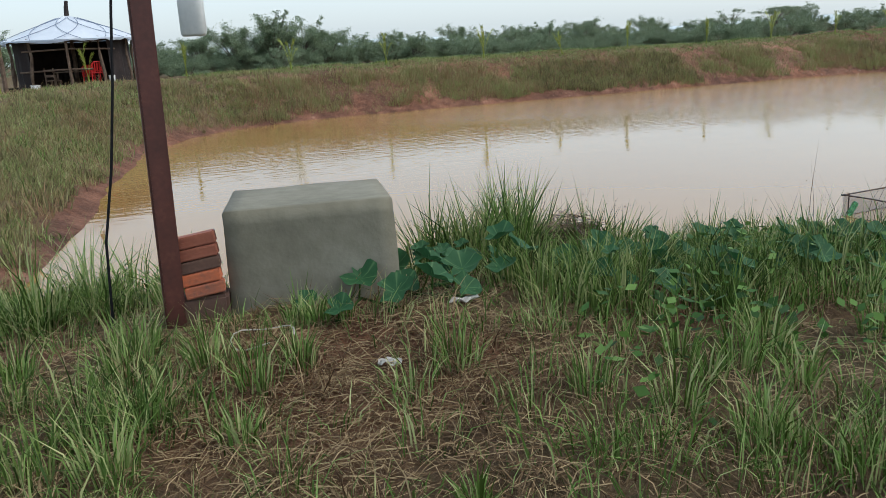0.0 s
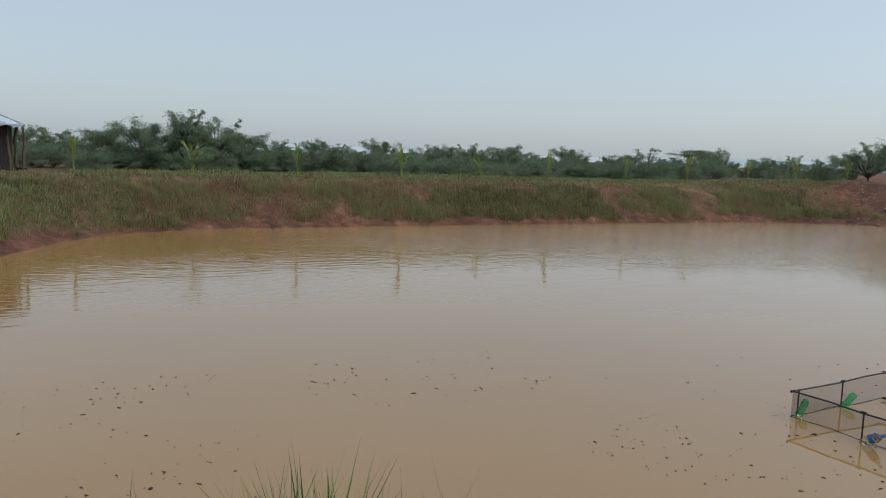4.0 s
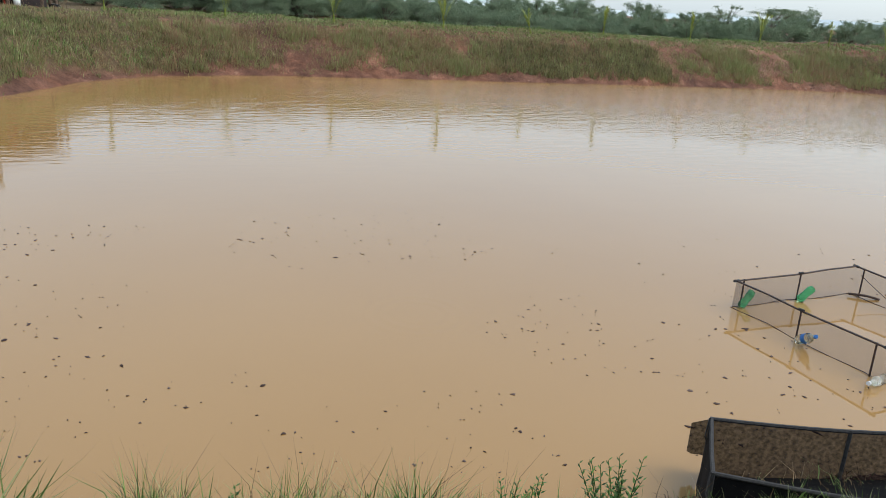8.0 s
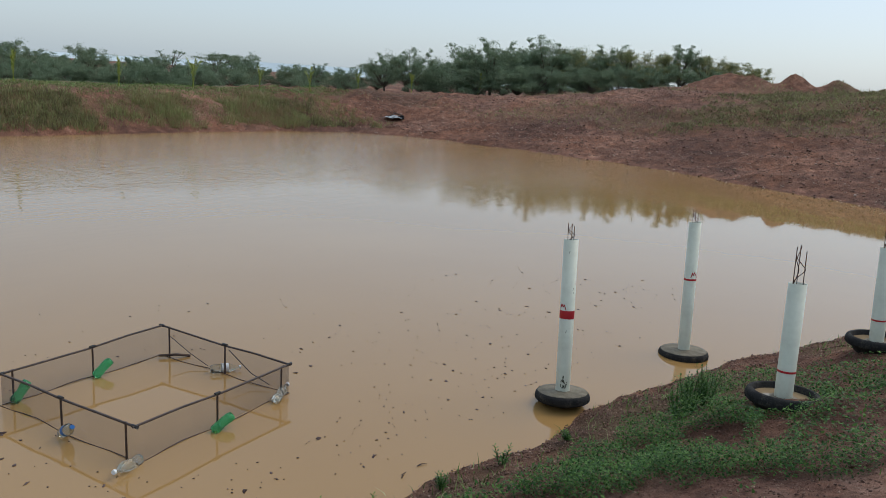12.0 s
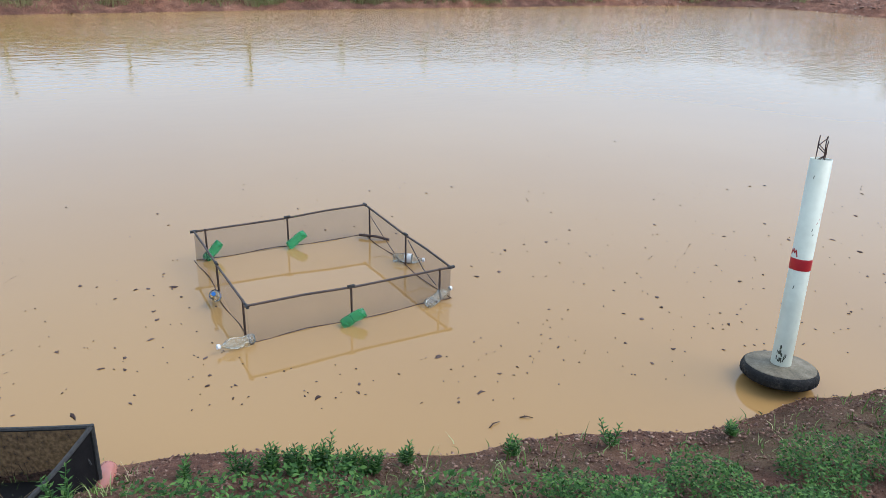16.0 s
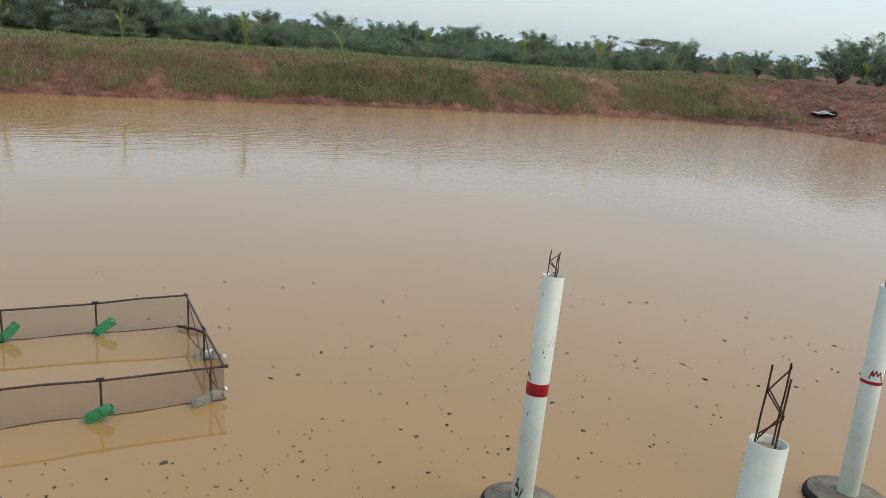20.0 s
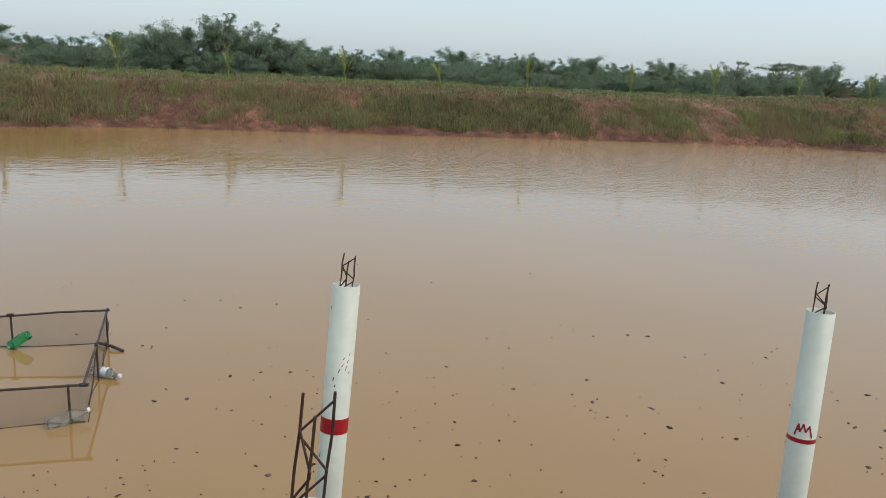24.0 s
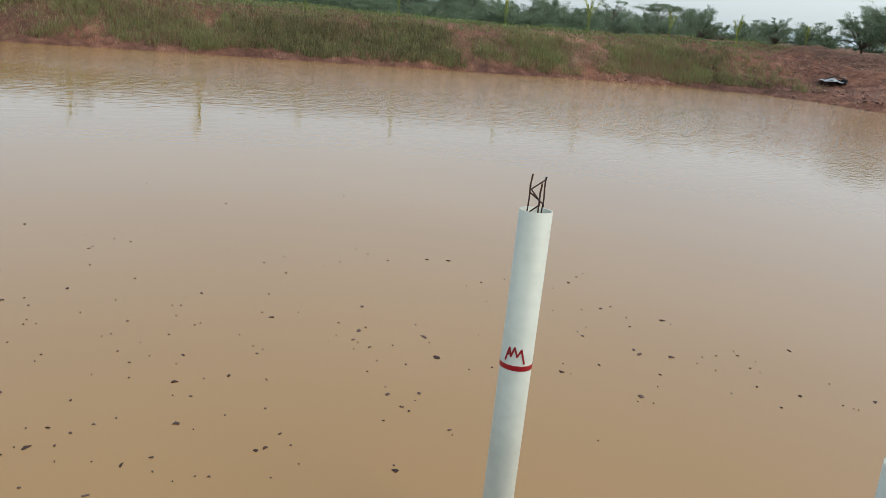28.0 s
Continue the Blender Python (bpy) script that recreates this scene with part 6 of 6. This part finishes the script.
def meadow_leaves(n):
    x, y = rng.uniform(1.5, 6.5, n), rng.uniform(1.8, 4.6, n)
    ok = (fbm(x, y, 0.6, 3) > 0.47) & outside_box(x, y, 0.03) & (rng.random(n) > trodden(x, y))
    x, y = x[ok], y[ok]
    n = len(x)
    p = np.stack([x, y, height(x, y) + rng.random(n) * 0.2], 1)
    a = rng.normal(size=(n, 3)) * np.array((1, 1, 0.5))
    a /= np.linalg.norm(a, axis=1)[:, None]
    b = np.cross(a, rng.normal(size=(n, 3)) * 0.4 + np.array((0, 0, 1)))
    b /= np.linalg.norm(b, axis=1)[:, None]
    s = rng.uniform(0.012, 0.036, (n, 1))
    v = np.stack([p - a * s, p + b * s * 0.6, p + a * s, p - b * s * 0.6], 1).reshape(-1, 3)
    tagged(arrays("meadow_weeds", v, np.arange(n)[:, None] * 4 + np.array([[0, 1, 2, 3]]), M_HERB), "small broad-leaved weeds growing through the grass", "plants", kind="stuff")


meadow_leaves(7000)


def weed(x, y, tall, seed, stems=4):
    r = random.Random(seed)
    e = base("weed", on_ground(x, y, -0.01), "upright leafy green weed on the clay shore", "plant", "weeds on the shore")
    v, q = [], []
    for s in range(stems):
        dx, dy = r.uniform(-0.35, 0.35) * tall, r.uniform(-0.35, 0.35) * tall
        h = tall * r.uniform(0.6, 1.0)
        part("stem", b_tube([(dx * 0.3, dy * 0.3, 0), (dx * 0.7, dy * 0.7, h * 0.6), (dx, dy, h)], [0.004, 0.003, 0.0015], 5), M_HERB, e)
        for k in range(22):
            u = 0.12 + 0.88 * k / 21
            p = np.array((dx * (0.3 + 0.7 * u), dy * (0.3 + 0.7 * u), h * u))
            a = k * 2.4
            ln = 0.05 * (1.15 - 0.6 * u)
            w = np.array((math.cos(a), math.sin(a), 0.55)) * ln
            side = np.array((-math.sin(a), math.cos(a), 0)) * ln * 0.2
            i = len(v)
            v += [p, p + w * 0.5 + side, p + w, p + w * 0.5 - side]
            q.append((i, i + 1, i + 2, i + 3))
    arrays("foliage", v, q, M_HERB, e)


wr = random.Random(6)
for x, y, tall, stems in ((9.05, 4.62, 0.2, 4), (9.2, 4.55, 0.18, 8), (9.33, 4.5, 0.18, 9), (9.5, 4.5, 0.24, 10), (9.62, 4.45, 0.17, 8), (9.75, 4.42, 0.2, 8), (10.0, 4.42, 0.18, 4), (8.75, 4.72, 0.18, 3), (10.6, 4.22, 0.16, 4), (11.2, 4.02, 0.22, 3), (12.0, 3.8, 0.14, 4),
                        (5.3, 5.3, 0.3, 5), (5.95, 5.3, 0.5, 8), (6.02, 5.27, 0.44, 6), (5.5, 5.4, 0.32, 5), (3.9, 5.55, 0.26, 4), (4.6, 5.45, 0.22, 4), (12.81, 2.98, 0.36, 16), (12.94, 2.88, 0.38, 16), (12.67, 3.04, 0.3, 14), (12.97, 3.04, 0.32, 14), (8.15, 4.3, 0.3, 5)):
    weed(x, y, tall, wr.randint(0, 999), stems)


def stones(name, n, x0, x1, y0, y1, lo, hi, label, band=None, power=3.0, material=M_STONE):
    x, y = rng.uniform(x0, x1, n), rng.uniform(y0, y1, n)
    d, _ = shore_at(x, y)
    ok = d > 0.02
    if band:
        ok &= (d < band)
    x, y = x[ok], y[ok]
    n = len(x)
    s = lo + (hi - lo) * rng.random(n) ** power
    c = np.array([(1, 0, 0), (-1, 0, 0), (0, 1, 0), (0, -1, 0), (0, 0, 1), (0, 0, -1)], float)
    f = np.array([(0, 2, 4), (2, 1, 4), (1, 3, 4), (3, 0, 4), (2, 0, 5), (1, 2, 5), (3, 1, 5), (0, 3, 5)])
    v = c[None] * s[:, None, None] * rng.uniform(0.5, 1.2, (n, 6, 1)) + rng.normal(size=(n, 6, 3)) * s[:, None, None] * 0.25
    v[:, :, 2] *= 0.7
    v += np.stack([x, y, height(x, y) + s * 0.15], 1)[:, None]
    o = arrays(name, v.reshape(-1, 3), (np.arange(n)[:, None, None] * 6 + f[None]).reshape(-1, 3), material)
    tagged(o, label, "stones", kind="stuff")


stones("clay_clods", 70000, 7.5, 20, -1, 5.4, 0.004, 0.017, "red-brown clay clods and pebbles on the shore", None, 2.8)
stones("shore_clods", 34000, 7.5, 19, 0.5, 5.6, 0.005, 0.021, "rough red clods along the water's edge", 0.8, 2.8)
stones("bank_stones", 9000, 0, 46, 28, 35, 0.008, 0.045, "pale stones and clods on the far bank", material=M_PALESTONE)
stones("hill_stones", 30000, 33, 60, -4, 32, 0.012, 0.085, "red clods strewn over the bare slope", material=M_PALESTONE)


# ---- rubbish on the far corner, flecks on the water ----
def junk(x, y):
    e = base("scrap_heap", on_ground(x, y), "grey tarpaulin and dark scrap dumped at the pond's corner", "junk")
    bm = bmesh.new()
    bmesh.ops.create_grid(bm, x_segments=14, y_segments=9, size=0.5)
    for v in bm.verts:
        px, py = v.co.x * 1.25, v.co.y * 0.8
        v.co = Vector((px, py, 0.04 + 0.17 * math.exp(-(px * px * 2.2 + py * py * 5)) + 0.1 * noise.noise(Vector((px * 3, py * 3, 2)))))
    bmesh.ops.solidify(bm, geom=bm.faces[:], thickness=0.01)
    part("sheet", bm, M_TARP, e)
    part("pole", b_tube([(-0.7, -0.25, 0.05), (0, -0.2, 0.2), (0.75, -0.1, 0.12)], 0.03, 6), M_ROPE, e)
    part("pole", b_tube([(-0.6, 0.2, 0.05), (0.1, 0.05, 0.33), (0.7, -0.2, 0.2)], 0.025, 6), M_ROPE, e)
    part("can", b_box(0.3, 0.22, 0.2, (0.45, -0.25, 0.12), 0.03, (0, 0, 25)), M_BLACK, e)


junk(44.4, 29.3)


def flecks(n):
    """Bits of scum drifting off the near shore."""
    x, y = rng.uniform(1.5, 19, n), 4.2 + rng.gamma(2.2, 0.95, n)
    x, y = np.concatenate([x, rng.uniform(1, 8, n // 4)]), np.concatenate([y, rng.uniform(7.5, 12.5, n // 4)])
    n = len(x)
    d, _ = shore_at(x, y)
    ok = (d < -0.35) & (y < 12.5) & ~((x > 9.5) & (x < 11.3) & (y > 6.5) & (y < 8.2))
    ok &= (fbm(x, y, 1.5, 2) > 0.42) & (rng.random(n) < np.clip(1.15 - (x - 8) * 0.11, 0.35, 1))
    x, y = x[ok], y[ok]
    n = len(x)
    s = 0.005 + 0.018 * rng.random(n) ** 4
    k = 7
    ang = np.arange(k) * 2 * math.pi / k
    rad = rng.uniform(0.25, 1.35, (n, k)) * s[:, None]
    el = rng.uniform(0.8, 2.2, n)[:, None]
    turn = rng.random(n)[:, None] * 6.283
    u, w = np.cos(ang)[None] * rad * el, np.sin(ang)[None] * rad
    v = np.zeros((n, 2 * k, 3))
    for j, z in ((0, WATER + 0.0015), (k, WATER + 0.006)):
        g = 1.0 if j == 0 else 0.8
        v[:, j:j + k, 0] = x[:, None] + (u * np.cos(turn) - w * np.sin(turn)) * g
        v[:, j:j + k, 1] = y[:, None] + (u * np.sin(turn) + w * np.cos(turn)) * g
        v[:, j:j + k, 2] = z
    f = [(i, (i + 1) % k, k + (i + 1) % k) for i in range(k)] + [(i, k + (i + 1) % k, k + i) for i in range(k)] + [(k, k + i, k + i + 1) for i in range(1, k - 1)]
    o = arrays("floating_flecks", v.reshape(-1, 3), (np.arange(n)[:, None, None] * 2 * k + np.array(f)[None]).reshape(-1, 3), M_SCUM)
    tagged(o, "dark flecks of scum floating on the muddy water", "scum", kind="stuff")


flecks(1650)


def drift_twig(x, y, turn, size):
    e = base("drift_twig", pose(x, y, WATER, 0, 0, turn), "small forked brown twig floating in the shallows", "twig", "twigs in the shallows")
    part("stem", b_tube([(-0.09 * size, 0, 0.004), (0, 0.01 * size, 0.012), (0.09 * size, -0.01 * size, 0.006)], [0.005, 0.004, 0.002], 6), M_TWIG, e)
    for k, (u, up) in enumerate(((-0.05, 0.05), (-0.01, 0.03), (0.03, 0.045))):
        part("twiglet", b_tube([(u * size, 0.005, 0.008), ((u - 0.02) * size, (0.03 if k % 2 else -0.03) * size, up * size)], [0.003, 0.0015], 5), M_TWIG, e)


drift_twig(10.75, 4.67, 20, 0.55)
drift_twig(10.99, 4.65, -25, 0.5)
